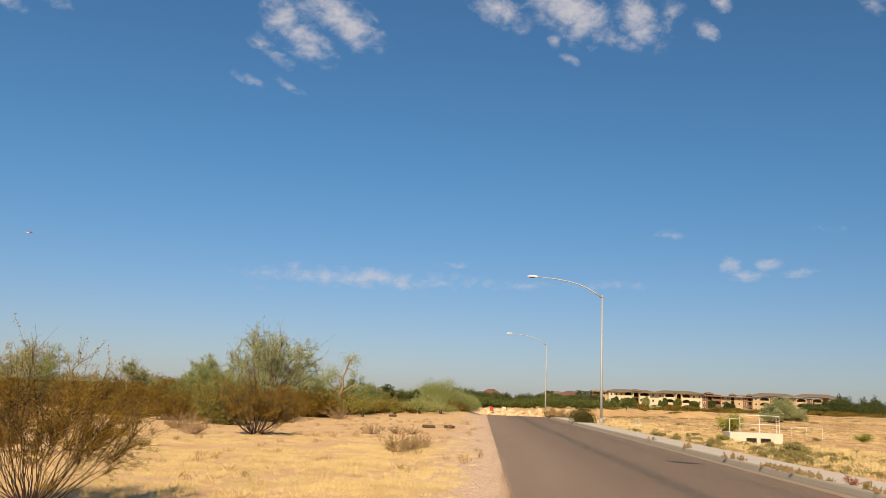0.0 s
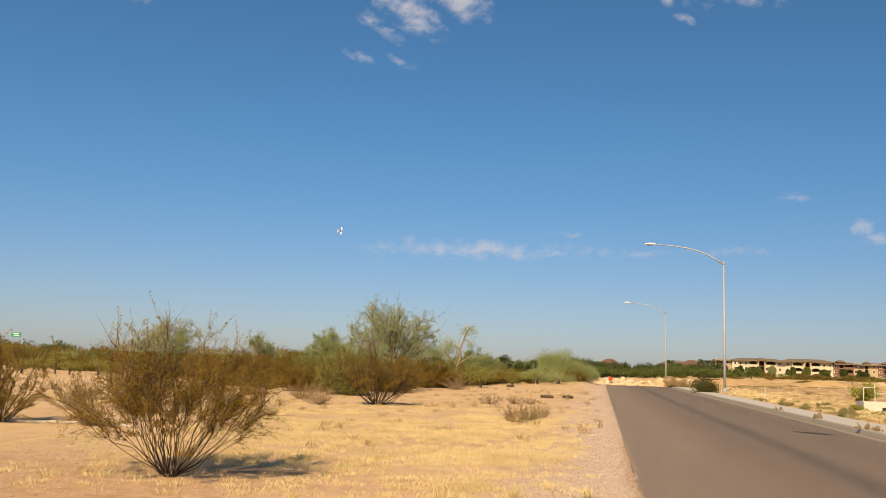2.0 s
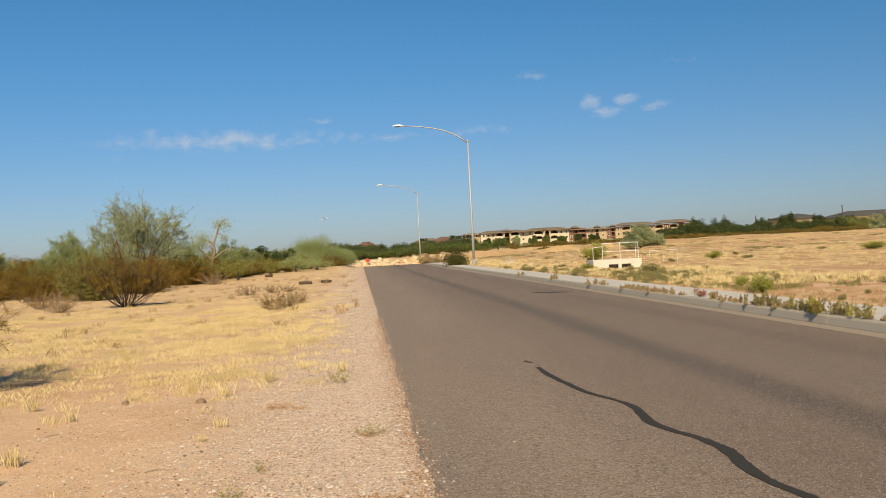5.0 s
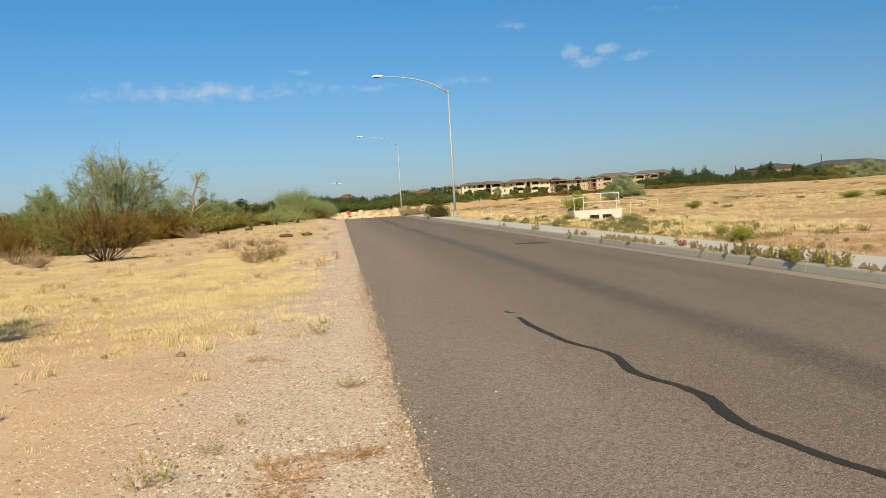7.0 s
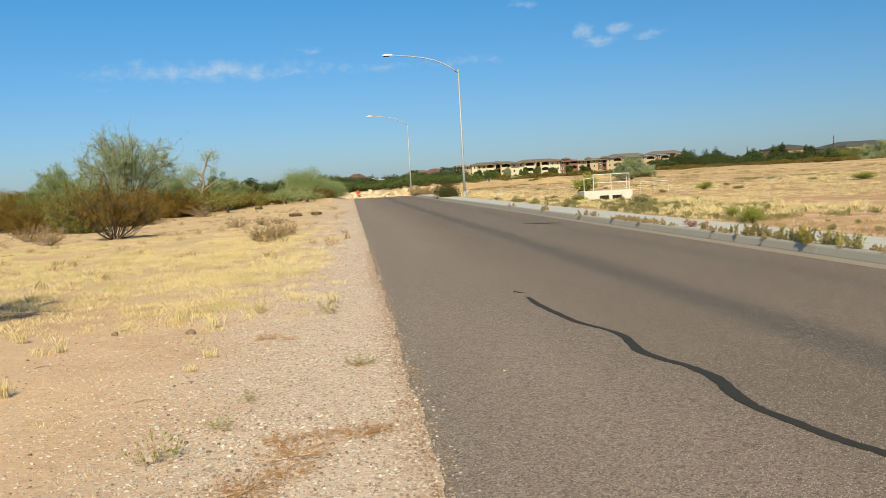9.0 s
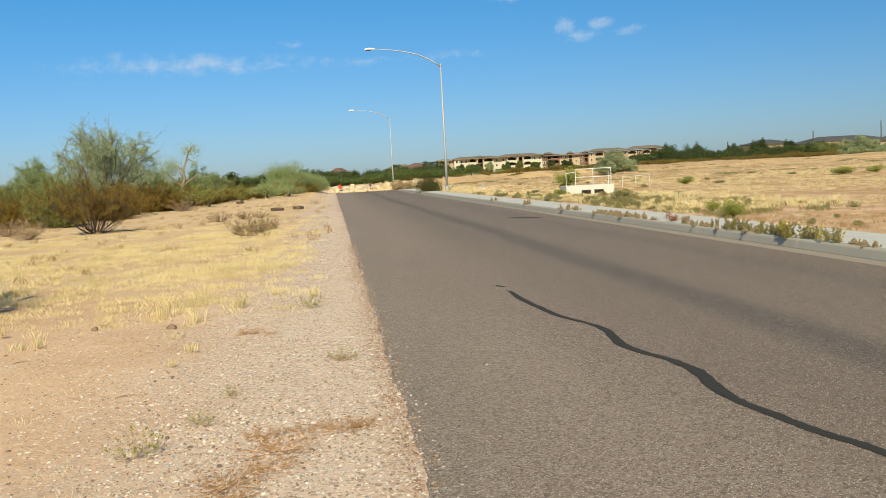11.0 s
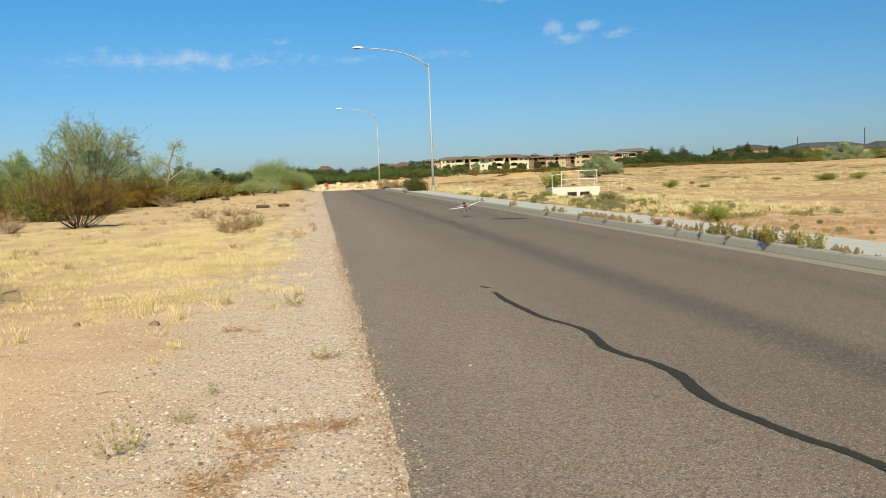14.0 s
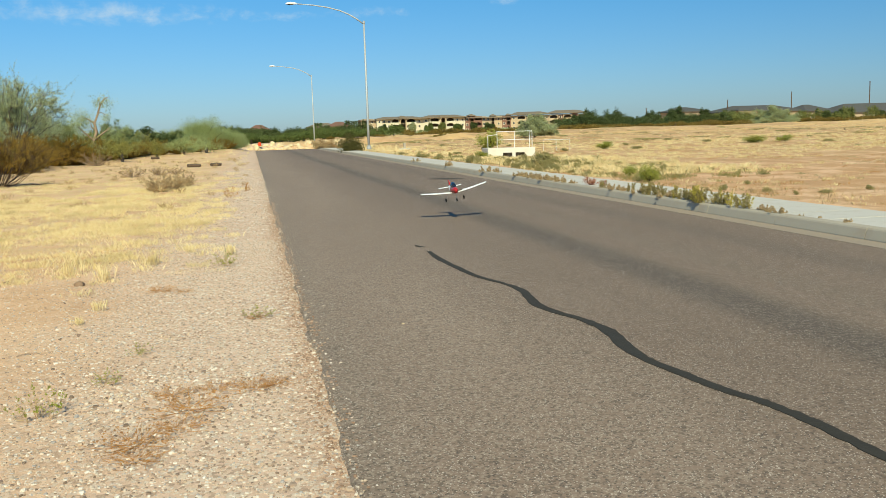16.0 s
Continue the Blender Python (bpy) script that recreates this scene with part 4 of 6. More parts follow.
tagged(set_at(dead, -12.5, 78.0), "half-dead pale tree with a crooked trunk and sparse tufts", "tree", "desert trees")


# ---- grass, weeds and gravel ----
def tufts(name, seed, n, area, h, spread, per, width, mat, label, keep=None, cat="grass"):
    rng = np.random.RandomState(seed)
    xy = np.c_[rng.uniform(area[0], area[1], n), rng.uniform(area[2], area[3], n)]
    if keep is not None:
        xy = xy[keep(xy[:, 0], xy[:, 1], rng)]
    hh = h * rng.uniform(0.5, 1.35, len(xy))
    v, f = blades(rng, xy, ground_z(xy[:, 0], xy[:, 1]) - 0.01, hh, spread, per, width)
    return tagged(put(name, mesh_np(name, v, f, mat)), label, cat, kind="stuff")


def field(x, y, rng):
    """Where the dry grass stands: a clear shoulder, thicker patches further in."""
    d = 0.5 + 0.9 * lumps(x, y, 0.9, 21) + 0.7 * lumps(x, y, 2.6, 22)
    d = d * ramp01(y, 8.5, 14.5) * ramp01(-x, -0.2 + 0.0 * y, 2.2) + ramp01(y, 16, 30) * 0.35 * ramp01(-x, 0.1, 0.8)
    d = d * (1 - 0.75 * ramp01(-x - 0.20 * y, 2.6, 5.0) * (1 - ramp01(y, 19, 25)))
    d = d * (1 - 0.9 * ramp01(y, 33, 41) * ramp01(-x, -0.1, 1.5)) * ramp01(lumps(x, y, 1.4, 23) + 0.25 * lumps(x, y, 4.0, 24), -0.35, 0.15)
    return rng.uniform(0, 1, len(x)) < d


tufts("dry_grass", 41, 8200, (-13, 0.2, 7.5, 30), 0.072, 0.8, 60, 0.0007, STRAW, "clumps of dry golden bunch grass on sand", field)
tufts("dry_grass", 42, 8600, (-24, 0.2, 28, 64), 0.075, 0.9, 36, 0.0014, STRAW, "dry golden grass across the sandy field", field)
tufts("dry_grass", 43, 3800, (-30, 0.2, 60, 112), 0.15, 0.7, 16, 0.006, STRAW, "dry golden grass across the sandy field", field)
tufts("brown_weed", 57, 170, (-13, -0.2, 17, 72), 0.16, 0.8, 22, 0.004, STRAW_BROWN, "scattered brown weeds in the dry grass", None, "weeds")
tufts("dry_grass", 58, 2400, (-9, -0.6, 9.5, 24), 0.085, 0.7, 50, 0.0006, STRAW, "scattered tufts of pale dry bunch grass", lambda x, y, rng: rng.uniform(0, 1, len(x)) < 0.06 + 0.34 * ramp01(y, 11, 15) * ramp01(-x, 0.3, 1.2))
sp = lambda x, y, rng: rng.uniform(0, 1, len(x)) < 0.08 + 0.25 * (lumps(x, y, 1.1, 25) > 0.25)
tufts("dry_grass", 44, 420, (-9, -0.3, 4, 13), 0.055, 0.7, 26, 0.0005, STRAW, "sparse short dry grass on gravel", sp)


def bunch_grass(seed, h, per):
    """One slender tuft of dry bunch grass."""
    r = np.random.RandomState(seed)
    v, f = blades(r, np.zeros((1, 2)), np.zeros(1), np.array([h]), 0.34, per, 0.0011)
    e = new("grass_tuft")
    put("blade_clump", mesh_np("blade_clump", v, f, STRAW), e)
    return tagged(e, "slender tuft of dry golden bunch grass on sand", "grass", "single grass tufts")


gt = bunch_grass(91, 0.19, 90)
set_at(gt, -4.08, 7.19)
for i, (x, y, q) in enumerate(((-3.69, 8.0, 1.0), (-3.03, 7.72, .9), (-2.96, 7.09, .7), (-3.18, 9.74, .6), (-1.48, 8.83, .6), (-3.95, 7.3, .8), (-4.5, 8.9, .7), (-1.55, 8.2, .45), (-1.75, 10.9, .9), (-2.2, 11.4, 1.0), (-1.3, 11.9, .9), (-3.9, 10.6, .8), (-0.35, 12.5, .9), (-0.9, 13.0, .8), (-4.9, 7.6, .8))):
    again(gt, x, y, i * 77, q)
right = lambda x, y, rng: rng.uniform(0, 1, len(x)) < 0.16 + 0.8 * lumps(x, y, 0.6, 26) + 0.2 * ramp01(y, 40, 80) - 0.35 * ramp01(x - 0.3 * y, 8, 12) * (1 - ramp01(y, 38, 50))
tufts("dry_grass", 45, 5200, (9.7, 45, 12, 62), 0.085, 0.9, 22, 0.003, STRAW, "dry straw grass on the open lot", right)
tufts("brown_weed", 46, 6400, (9.7, 48, 12, 66), 0.07, 1.1, 14, 0.004, STRAW_BROWN, "low brown dry weeds on the open lot", right, "weeds")
tufts("dry_grass", 47, 7000, (9.8, 130, 55, 160), 0.15, 0.8, 9, 0.014, STRAW, "dry straw grass on the open lot", right)
tufts("brown_weed", 48, 5200, (9.8, 140, 55, 170), 0.13, 0.9, 8, 0.014, STRAW_BROWN, "low brown dry weeds on the open lot", right, "weeds")
verge = lambda x, y, rng: (x < 9.9 + 1.8 * (lumps(x, y, 0.8, 27) + 0.4))
tufts("brown_weed", 49, 900, (9.55, 12.4, 11, 110), 0.11, 0.9, 14, 0.004, STRAW_BROWN, "dry weeds along the pavement's back edge", verge, "weeds")
tufts("dry_grass", 50, 650, (9.6, 13.0, 55, 112), 0.17, 0.6, 10, 0.014, STRAW, "dry grass along the pavement's back edge", None)

tufts("dry_grass", 55, 9000, (10, 62, 34, 80), 0.10, 0.9, 18, 0.005, STRAW, "short straw grass over the open lot", lambda x, y, rng: rng.uniform(0, 1, len(x)) < 0.5 + 0.9 * lumps(x, y, 0.5, 56))
patchy = lambda x, y, rng: rng.uniform(0, 1, len(x)) < 0.05 + 1.5 * lumps(x, y, 0.35, 51) * (lumps(x, y, 1.3, 52) > -0.1) + 0.35 * ramp01(-x, -14.5, -10.5)
tufts("lot_weed", 51, 5200, (9.7, 48, 13, 70), 0.055, 1.3, 16, 0.004, SAGE_LEAF, "low olive weeds scattered over the open lot", patchy, "weeds")
tufts("lot_weed", 52, 4200, (9.8, 150, 60, 165), 0.10, 1.3, 9, 0.016, SAGE_LEAF, "low olive weeds scattered over the open lot", patchy, "weeds")
tufts("lot_weed", 53, 8000, (9.7, 50, 13, 70), 0.065, 1.2, 14, 0.004, RUST_WEED, "low rusty weeds scattered over the open lot", patchy, "weeds")
tufts("dry_grass", 59, 900, (9.8, 16, 24, 49), 0.16, 0.8, 26, 0.003, STRAW, "dry straw grass among the weeds by the culvert", None)
tufts("lot_weed", 54, 420, (9.7, 15, 22, 49), 0.13, 1.0, 26, 0.005, SAGE_LEAF, "tall olive weeds by the culvert", None, "weeds")

# weeds that can be told apart
weed = creosote(61, 0.62, 1.2, 40, 9, 2600, 0.024, DRY_WEED, STRAW_BROWN, bare=0.3, thick=0.006)
weed.name = "dry_weed"
tagged(set_at(weed, -2.75, 28.0), "upright clump of dry brown weeds in grass", "weed", "dry weeds")
again(weed, -2.4, 28.7, 80, .9)
again(weed, -2.3, 31.4, 160, .85)
orange_weed = creosote(62, 0.34, 0.5, 12, 6, 240, 0.018, RUST_WEED, RUST_WEED, bare=0.2, thick=0.004)
orange_weed.name = "rust_weed"
tagged(set_at(orange_weed, -0.6, 24.8), "small orange-brown dry weed on the shoulder", "weed", "rusty weeds")
again(orange_weed, -0.2, 27.5, 60, .9)
twig = creosote(63, 0.20, 0.34, 15, 8, 520, 0.010, FRESH_LEAF, STRAW_BROWN, bare=0.2, thick=0.0028)
twig.name = "gravel_weed"
tagged(set_at(twig, -0.39, 11.45), "small wiry weed growing in gravel", "weed", "gravel weeds")
again(twig, -0.02, 8.0, 50, .8, .55)
again(twig, -1.28, 5.45, 110, .8, 1.0)
again(twig, -0.88, 6.85, 160, .5, .5)
again(twig, -1.0, 6.1, 20, .6, .5)
flat = creosote(64, 0.07, 0.66, 44, 8, 420, 0.008, RUST_WEED, RUST_WEED, bare=0.1, thick=0.0022)
flat.name = "flat_weed"
tagged(set_at(flat, -0.42, 5.35), "flat mat of rusty dry weed on gravel", "weed", "flat weeds")
for x, y, rz, s in ((-0.05, 5.7, 20, .75), (0.1, 5.75, 100, .6), (-0.28, 5.75, 70, .5), (-0.66, 4.8, 140, .9), (-0.45, 5.0, 30, .7), (-1.0, 9.75, 10, .7), (-0.55, 5.7, 60, .6), (-0.02, 7.95, 200, .4), (-.75, 9.6, 10, .4), (-0.62, 4.55, 200, .7)):
    again(flat, x, y, rz, s)
bushy = clump_bush("green_weed", 65, 0.5, 0.5, 0.9, FRESH_LEAF, 2600, 0.035, 14)
tagged(set_at(bushy, 9.95, 21.3, 0, 0.62), "bright green bushy weed behind the pavement", "weed", "green weeds")
again(bushy, 10.7, 24.2, 40, .5, .42)
again(bushy, 34.2, 56.5, 40, 1.9, 0.7)
again(bushy, 36.4, 56.2, 140, 1.2, 0.6)
again(bushy, 16.2, 60.5, 70, 2.0, 1.8)
again(bushy, 12.6, 48.6, 20, .9, 0.5)
again(bushy, 21.5, 52.5, 60, 1.2, 0.6)
sage = clump_bush("sage_weed", 66, 0.6, 0.6, 0.6, SAGE_LEAF, 1500, 0.045, 12)
tagged(set_at(sage, 11.4, 34.0), "grey-green low weed on the verge", "weed", "sage weeds")
rs = random.Random(9)
for i in range(70):
    y = rs.uniform(15, 62)
    x = 9.85 + rs.random() ** 1.8 * (2.2 + y * 0.12)
    q = min(1.0, y / 38)
    again(sage, x, y, rs.uniform(0, 360), q * rs.uniform(.25, .7), q * rs.uniform(.2, .5))
for i in range(26):
    again(sage, rs.uniform(12, 50), rs.uniform(28, 75), rs.uniform(0, 360), rs.uniform(.35, .8), rs.uniform(.2, .4))
for i in range(52):
    y = rs.uniform(29, 47)
    x = 10.2 + rs.random() ** 1.3 * (1.5 + (y - 29) * 0.2)
    if y < 36 or abs(x - 0.294 * y) > 1.6:
        again(sage, x, y, rs.uniform(0, 360), rs.uniform(.3, .7), rs.uniform(.25, .55))
pb = clump_bush("creosote_bush", 67, 1.35, 1.2, 1.9, PB_LEAF, 6500, 0.07, 18)
tagged(set_at(pb, 8.7, 80.5, 0, 0.95), "dark olive creosote bush beside a lamp pole", "bush", "creosote bushes")
strawb = clump_bush("dry_bush", 68, 1.2, 1.2, 1.1, STRAW_BROWN, 3000, 0.07, 14)
tagged(set_at(strawb, 9.0, 104), "pale dry bush beside the kerb's end", "bush", "dry bushes")
again(strawb, 8.2, 108, 50, 1.1)
again(strawb, 10.4, 100, 150, .9)

# weeds rooted in the joint between kerb and pavement
def spike_weed(seed, n, h, r, mat, tip=None):
    """A cluster of upright leafy spikes."""
    rng = np.random.RandomState(seed)
    e = new("kerb_weed")
    segs, P, Q = [], [], []
    for i in range(n):
        a = np.array([rng.normal(0, r * .4), rng.normal(0, r * .6), 0.0])
        hh = h * rng.uniform(.45, 1.1)
        b = a + np.array([rng.normal(0, .18) * hh, rng.normal(0, .22) * hh, hh])
        segs.append((a, b, .004, .002))
        m = int(80 * hh / h)
        u = rng.uniform(.12, 1, (m, 1))
        pts = a + (b - a) * u + rng.normal(0, .021, (m, 3)) * (1.15 - .6 * u)
        (Q if tip and i % 2 else P).append(pts)
    v, f = strands(segs)
    tagged(put("stem_clump", mesh_np("stem_clump", v, f, STRAW_BROWN), e), kind="stuff")
    v, f = leaves(rng, np.concatenate(P), .025, long=2.0)
    put("foliage", mesh_np("foliage", v, f, mat), e)
    if Q:
        v, f = leaves(rng, np.concatenate(Q), .022, long=1.6)
        tagged(put("flower_tip", mesh_np("flower_tip", v, f, tip), e, "yellow flowering tips"), kind="stuff")
    return e


kw = spike_weed(69, 9, .36, .16, KERB_WEED)
tagged(kw, "small upright weed rooted in a kerb joint", "weed", "kerb weeds")
kw2 = spike_weed(70, 9, .38, .16, KERB_WEED, YELLOW_FLOWER)
tagged(kw2, "yellow-tipped weed rooted in a kerb joint", "weed", "kerb weeds")
kw3 = spike_weed(71, 12, .22, .20, DRY_WEED)
tagged(kw3, "dry brown weed rooted in a kerb joint", "weed", "kerb weeds")
kw4 = clump_bush("kerb_weed", 72, 0.3, 0.4, 0.45, RED_WEED, 700, 0.028, 14)
tagged(kw4, "reddish drying weed rooted in a kerb joint", "weed", "kerb weeds")
first = {}
FAR_WEEDS = ((kw3, 8.2, 36.8, 1.7), (kw3, 8.2, 30.2, 1.6), (kw3, 8.25, 29.4, 1.3), *[(kw3, 8.17 + 0.05 * (i % 3), 26.6 - i * 0.3, 1.0 + 0.2 * (i % 2)) for i in range(13)],
                      (kw3, 8.2, 22.4, 1.0), (kw3, 8.2, 21.9, .8), (kw4, 8.3, 20.9, 1.0), (kw4, 8.5, 20.5, .7), (kw, 8.2, 19.8, .9), (kw3, 8.2, 19.4, 1.0))
NEAR_WEEDS = ((kw3, 8.2, 18.9, 1.0), (kw3, 8.2, 18.5, .9), (kw, 8.2, 18.2, 1.0), (kw3, 8.2, 17.75, 1.0), (kw, 8.2, 17.4, 1.25), (kw, 8.2, 17.15, 1.3), (kw, 8.2, 16.9, 1.2), (kw, 8.22, 16.65, .9), (kw3, 8.2, 16.4, 1.1),
                      (kw2, 8.2, 15.98, 1.15), (kw, 8.2, 15.8, .9), (kw, 8.2, 15.58, 1.2), (kw2, 8.2, 15.4, 1.35), (kw, 8.22, 15.25, 1.1), (kw2, 8.2, 15.1, 1.3), (kw2, 8.2, 14.9, 1.35), (kw, 8.08, 15.0, .8), (kw2, 8.05, 14.85, .6),
                      (kw2, 8.2, 14.52, 1.2), (kw, 8.22, 14.36, 1.0), (kw2, 8.2, 14.22, 1.15), (kw2, 8.22, 13.76, 1.15), (kw2, 8.2, 13.42, 1.15), (kw3, 8.2, 13.05, .85), (kw3, 8.22, 12.85, .75), (kw3, 8.2, 12.5, .85),
                      (kw3, 8.2, 12.0, .3), (kw3, 8.25, 11.6, .3), (kw3, 8.2, 10.9, .5), (kw3, 8.2, 44, 1.4))
for kind, x, y, s in FAR_WEEDS + NEAR_WEEDS:
    if kind not in first:
        first[kind] = o = kind
    else:
        o = copy_thing(kind, pose(0, 0, 0))
    o.location, o.rotation_euler, o.scale = (x - 0.12, y, 0.145), (0, 0, y * 5), (s * .62, s * .7, s * .52)


def pebbles(name, seed, n, area, size, label, dens, mat=STONE):
    rng = np.random.RandomState(seed)
    xy = np.c_[rng.uniform(area[0], area[1], n), rng.uniform(area[2], area[3], n)]
    xy = xy[rng.uniform(0, 1, n) < dens(xy[:, 0], xy[:, 1])]
    n = len(xy)
    base = np.array([[1, 0, 0], [0, .85, 0], [-1, 0, 0], [0, -.85, 0], [.55, .5, .6], [-.5, .5, .66], [-.55, -.45, .6], [.5, -.5, .62]])
    s = size * np.clip(np.exp(rng.normal(0, 0.4, n)), 0.4, 2.0)
    q = rng.uniform(0, 6.28, n)
    v = base[None] * s[:, None, None] * rng.uniform(0.7, 1.2, (n, 8, 3))
    c, d = np.cos(q)[:, None], np.sin(q)[:, None]
    vx, vy = v[..., 0] * c - v[..., 1] * d, v[..., 0] * d + v[..., 1] * c
    z = np.where(xy[:, 0] > ROAD_L + 0.03, 0.0, ground_z(xy[:, 0], xy[:, 1]))
    V = np.stack([vx + xy[:, :1], vy + xy[:, 1:], v[..., 2] + z[:, None] - s[:, None] * 0.1], 2).reshape(-1, 3)
    F = np.array([[0, 1, 4, 4], [1, 5, 4, 4], [1, 2, 5, 5], [2, 6, 5, 5], [2, 3, 6, 6], [3, 7, 6, 6], [3, 0, 7, 7], [0, 4, 7, 7], [4, 5, 6, 6], [4, 6, 7, 7]])[:, :3]
    return tagged(put(name, mesh_np(name, V, (F[None] + (np.arange(n) * 8)[:, None, None]).reshape(-1, 3), mat)), label, "gravel", kind="stuff")


pebbles("gravel", 81, 66000, (-3.2, 0.42, 3, 14), 0.0066, "loose mixed gravel on the sandy shoulder", lambda x, y: 0.12 + 0.75 * ramp01(x, -2.2, -0.4))
pebbles("gravel", 85, 7000, (-2.3, 0.40, 3, 8.5), 0.0115, "coarse grey and white stones on the shoulder", lambda x, y: (0.10 + 0.75 * ramp01(x, -1.9, -0.6)) * ramp01(lumps(x, y, 1.6, 86), -0.35, 0.35))
pebbles("gravel", 86, 9000, (0.22, 0.5, 3, 22), 0.008, "rusty grit along the asphalt edge", lambda x, y: 0.8 - np.abs(x - 0.36) / 0.17, RUSTGRIT)
pebbles("gravel", 82, 22000, (-2.0, 0.42, 14, 45), 0.011, "loose mixed gravel on the sandy shoulder", lambda x, y: 0.08 + 0.7 * ramp01(x, -1.6, -0.1))
pebbles("gravel", 83, 30000, (-11, -1, 4, 24), 0.0085, "scattered pebbles on the sand", lambda x, y: 0.5 + 0 * x)
pebbles("gravel", 84, 1500, (0.32, 0.75, 3, 30), 0.006, "grit spilled over the asphalt edge", lambda x, y: 1 - ramp01(x, 0.38, 0.7))


def rock(name, seed, r, mat, squash=0.7):
    rng = random.Random(seed)
    bm = bmesh.new()
    bmesh.ops.create_icosphere(bm, subdivisions=2, radius=r)
    for v in bm.verts:
        n_ = noise.noise(v.co * (1.6 / r) + Vector((seed, 0, 0)))
        v.co *= 1 + 0.45 * n_
        v.co.z = v.co.z * squash + r * squash * 0.7
    me = bpy.data.meshes.new(name)
    bm.to_mesh(me)
    bm.free()
    me.materials.append(mat)
    return me


st = [rock("stone", i, 0.05, BROWNSTONE) for i in range(4)]
for i, (x, y, s) in enumerate(((-2.87, 10.76, .9), (-1.94, 10.46, 1.1), (-2.83, 11.0, .7), (-3.4, 9.4, .4))):
    o = put("stone", st[i % 4])
    set_at(o, x, y, i * 50, s, 0.01)
    tagged(o, "fist-sized brown stone on the sand", "stone", "loose stones")
speck = put("stone", rock("stone", 9, 0.05, BOULDER))
speck.location, speck.scale = (1.18, 7.2, -0.005), (.25, .25, .25)
tagged(speck, "pale pebble on the asphalt", "stone", "loose stones")


def log(length, r, seed):
    rng = random.Random(seed)
    bm = bmesh.new()
    n = 6
    tube(bm, [(length * (i / n - 0.5), rng.uniform(-.06, .06), r + rng.uniform(-.02, .02)) for i in range(n + 1)], [r * rng.uniform(.75, 1.05) for _ in range(n + 1)], 8)
    me = bpy.data.meshes.new("log")
    bm.to_mesh(me)
    bm.free()
    me.materials.append(LOGWOOD if r > 0.1 else BLEACHED if r > 0.032 else DEADWOOD)
    return me


lg = [log(0.62, 0.105, 1), log(0.72, 0.102, 2), log(2.3, 0.04, 3), log(1.6, 0.03, 4), log(0.42, 0.005, 5)]
for k, x, y, rz, txt in ((0, -2.1, 54.6, 14, "short dark log lying in dry grass"), (1, -3.3, 53.6, -6, "short dark log lying in dry grass"), (0, -7.6, 75, 10, "short dark log lying in dry grass"),
                         (2, -13.3, 20.0, 14, "pale fallen branch on the sand"), (2, -12.2, 20.0, -10, "pale fallen branch on the sand"), (3, -13.9, 20.8, 30, "pale fallen branch on the sand"),
                         (3, -8.6, 38.0, 5, "fallen branch beside a creosote bush"), (3, -5.0, 13.2, 20, "fallen branch beside a creosote bush"), (4, -1.59, 7.15, 12, "thin dry stick on the gravel"), (4, -3.0, 9.0, 40, "thin dry stick on the gravel")):
    o = put("log" if k < 2 else "fallen_branch", lg[k])
    set_at(o, x, y, rz, 1.0, 0.01)
    tagged(o, txt, "log" if k < 2 else "branch", "fallen wood")


# ---- culvert headwall with rails ----
def headwall():
    e = new("culvert_headwall")
    w = 3.0
    bm = bmesh.new()
    for a, b in ((0, 0.95), (1.55, 1.75), (2.35, w)):
        box(bm, a, 0, -0.6, b, 0.25, 0.22, 0.0)
    box(bm, 0, 0.002, 0.22, w, 0.25, 0.52, 0.0)
    box(bm, 0.95, 0.002, -0.6, 2.35, 0.25, -0.15, 0)
    bmesh.ops.remove_doubles(bm, verts=bm.verts, dist=0.0005)
    part("wall", bm, WHITEWALL, e, "white painted concrete wall with two openings")
    bm = bmesh.new()
    box(bm, 0, 0.26, 0.2, w, 1.9, 0.5, 0.01)
    part("top_slab", bm, WHITEWALL, e)
    for x0, x1 in ((0.95, 1.55), (1.75, 2.35)):
        # thin dark sheet behind each opening, painted as the shade inside
        bm = bmesh.new()
        box(bm, x0, 0.23, -0.2, x1, 0.26, 0.22)
        g = part("culvert_mouth", bm, SHADE, e, "dark sheet standing in for the culvert's inner shade")
        for i in range(8):
            x = x0 + 0.04 + i * 0.075
            bm = bmesh.new()
            box(bm, x, 0.03, -0.2, x + 0.02, 0.05, 0.22)
            part("grate_bar", bm, DARKGAP, g)
    for i, x in enumerate((0.03, 0.62, 1.72, 2.85)):
        bm = bmesh.new()
        tube(bm, [(x, 0.12, 0.5), (x, 0.12, 1.28 if i == 0 else 1.52)], 0.017, 8)
        part("post", bm, WHITEPAINT, e)
    for z in (1.5, 1.0):
        bm = bmesh.new()
        tube(bm, [(0.62, 0.12, z), (2.85, 0.12, z)], 0.016, 8)
        part("rail", bm, WHITEPAINT, e)
    bm = bmesh.new()
    tube(bm, [(0.03, 0.12, 1.27), (0.62, 0.12, 1.33)], 0.016, 8)
    part("rail", bm, WHITEPAINT, e)
    bm = bmesh.new()
    tube(bm, [(3.12, 1.8, 0.2), (3.12, 1.8, 1.45)], 0.017, 8)
    part("post", bm, WHITEPAINT, e)
    bm = bmesh.new()
    tube(bm, [(2.85, 0.12, 1.5), (3.12, 1.8, 1.43)], 0.016, 8)
    part("rail", bm, WHITEPAINT, e)
    return tagged(e, "white concrete culvert headwall with white pipe railing", "culvert")


hw = headwall()
hw.scale = (0.93, 1, 0.95)
hw.location, hw.rotation_euler = (13.35, 50.0, 0.06), (0, 0, radians(-4))


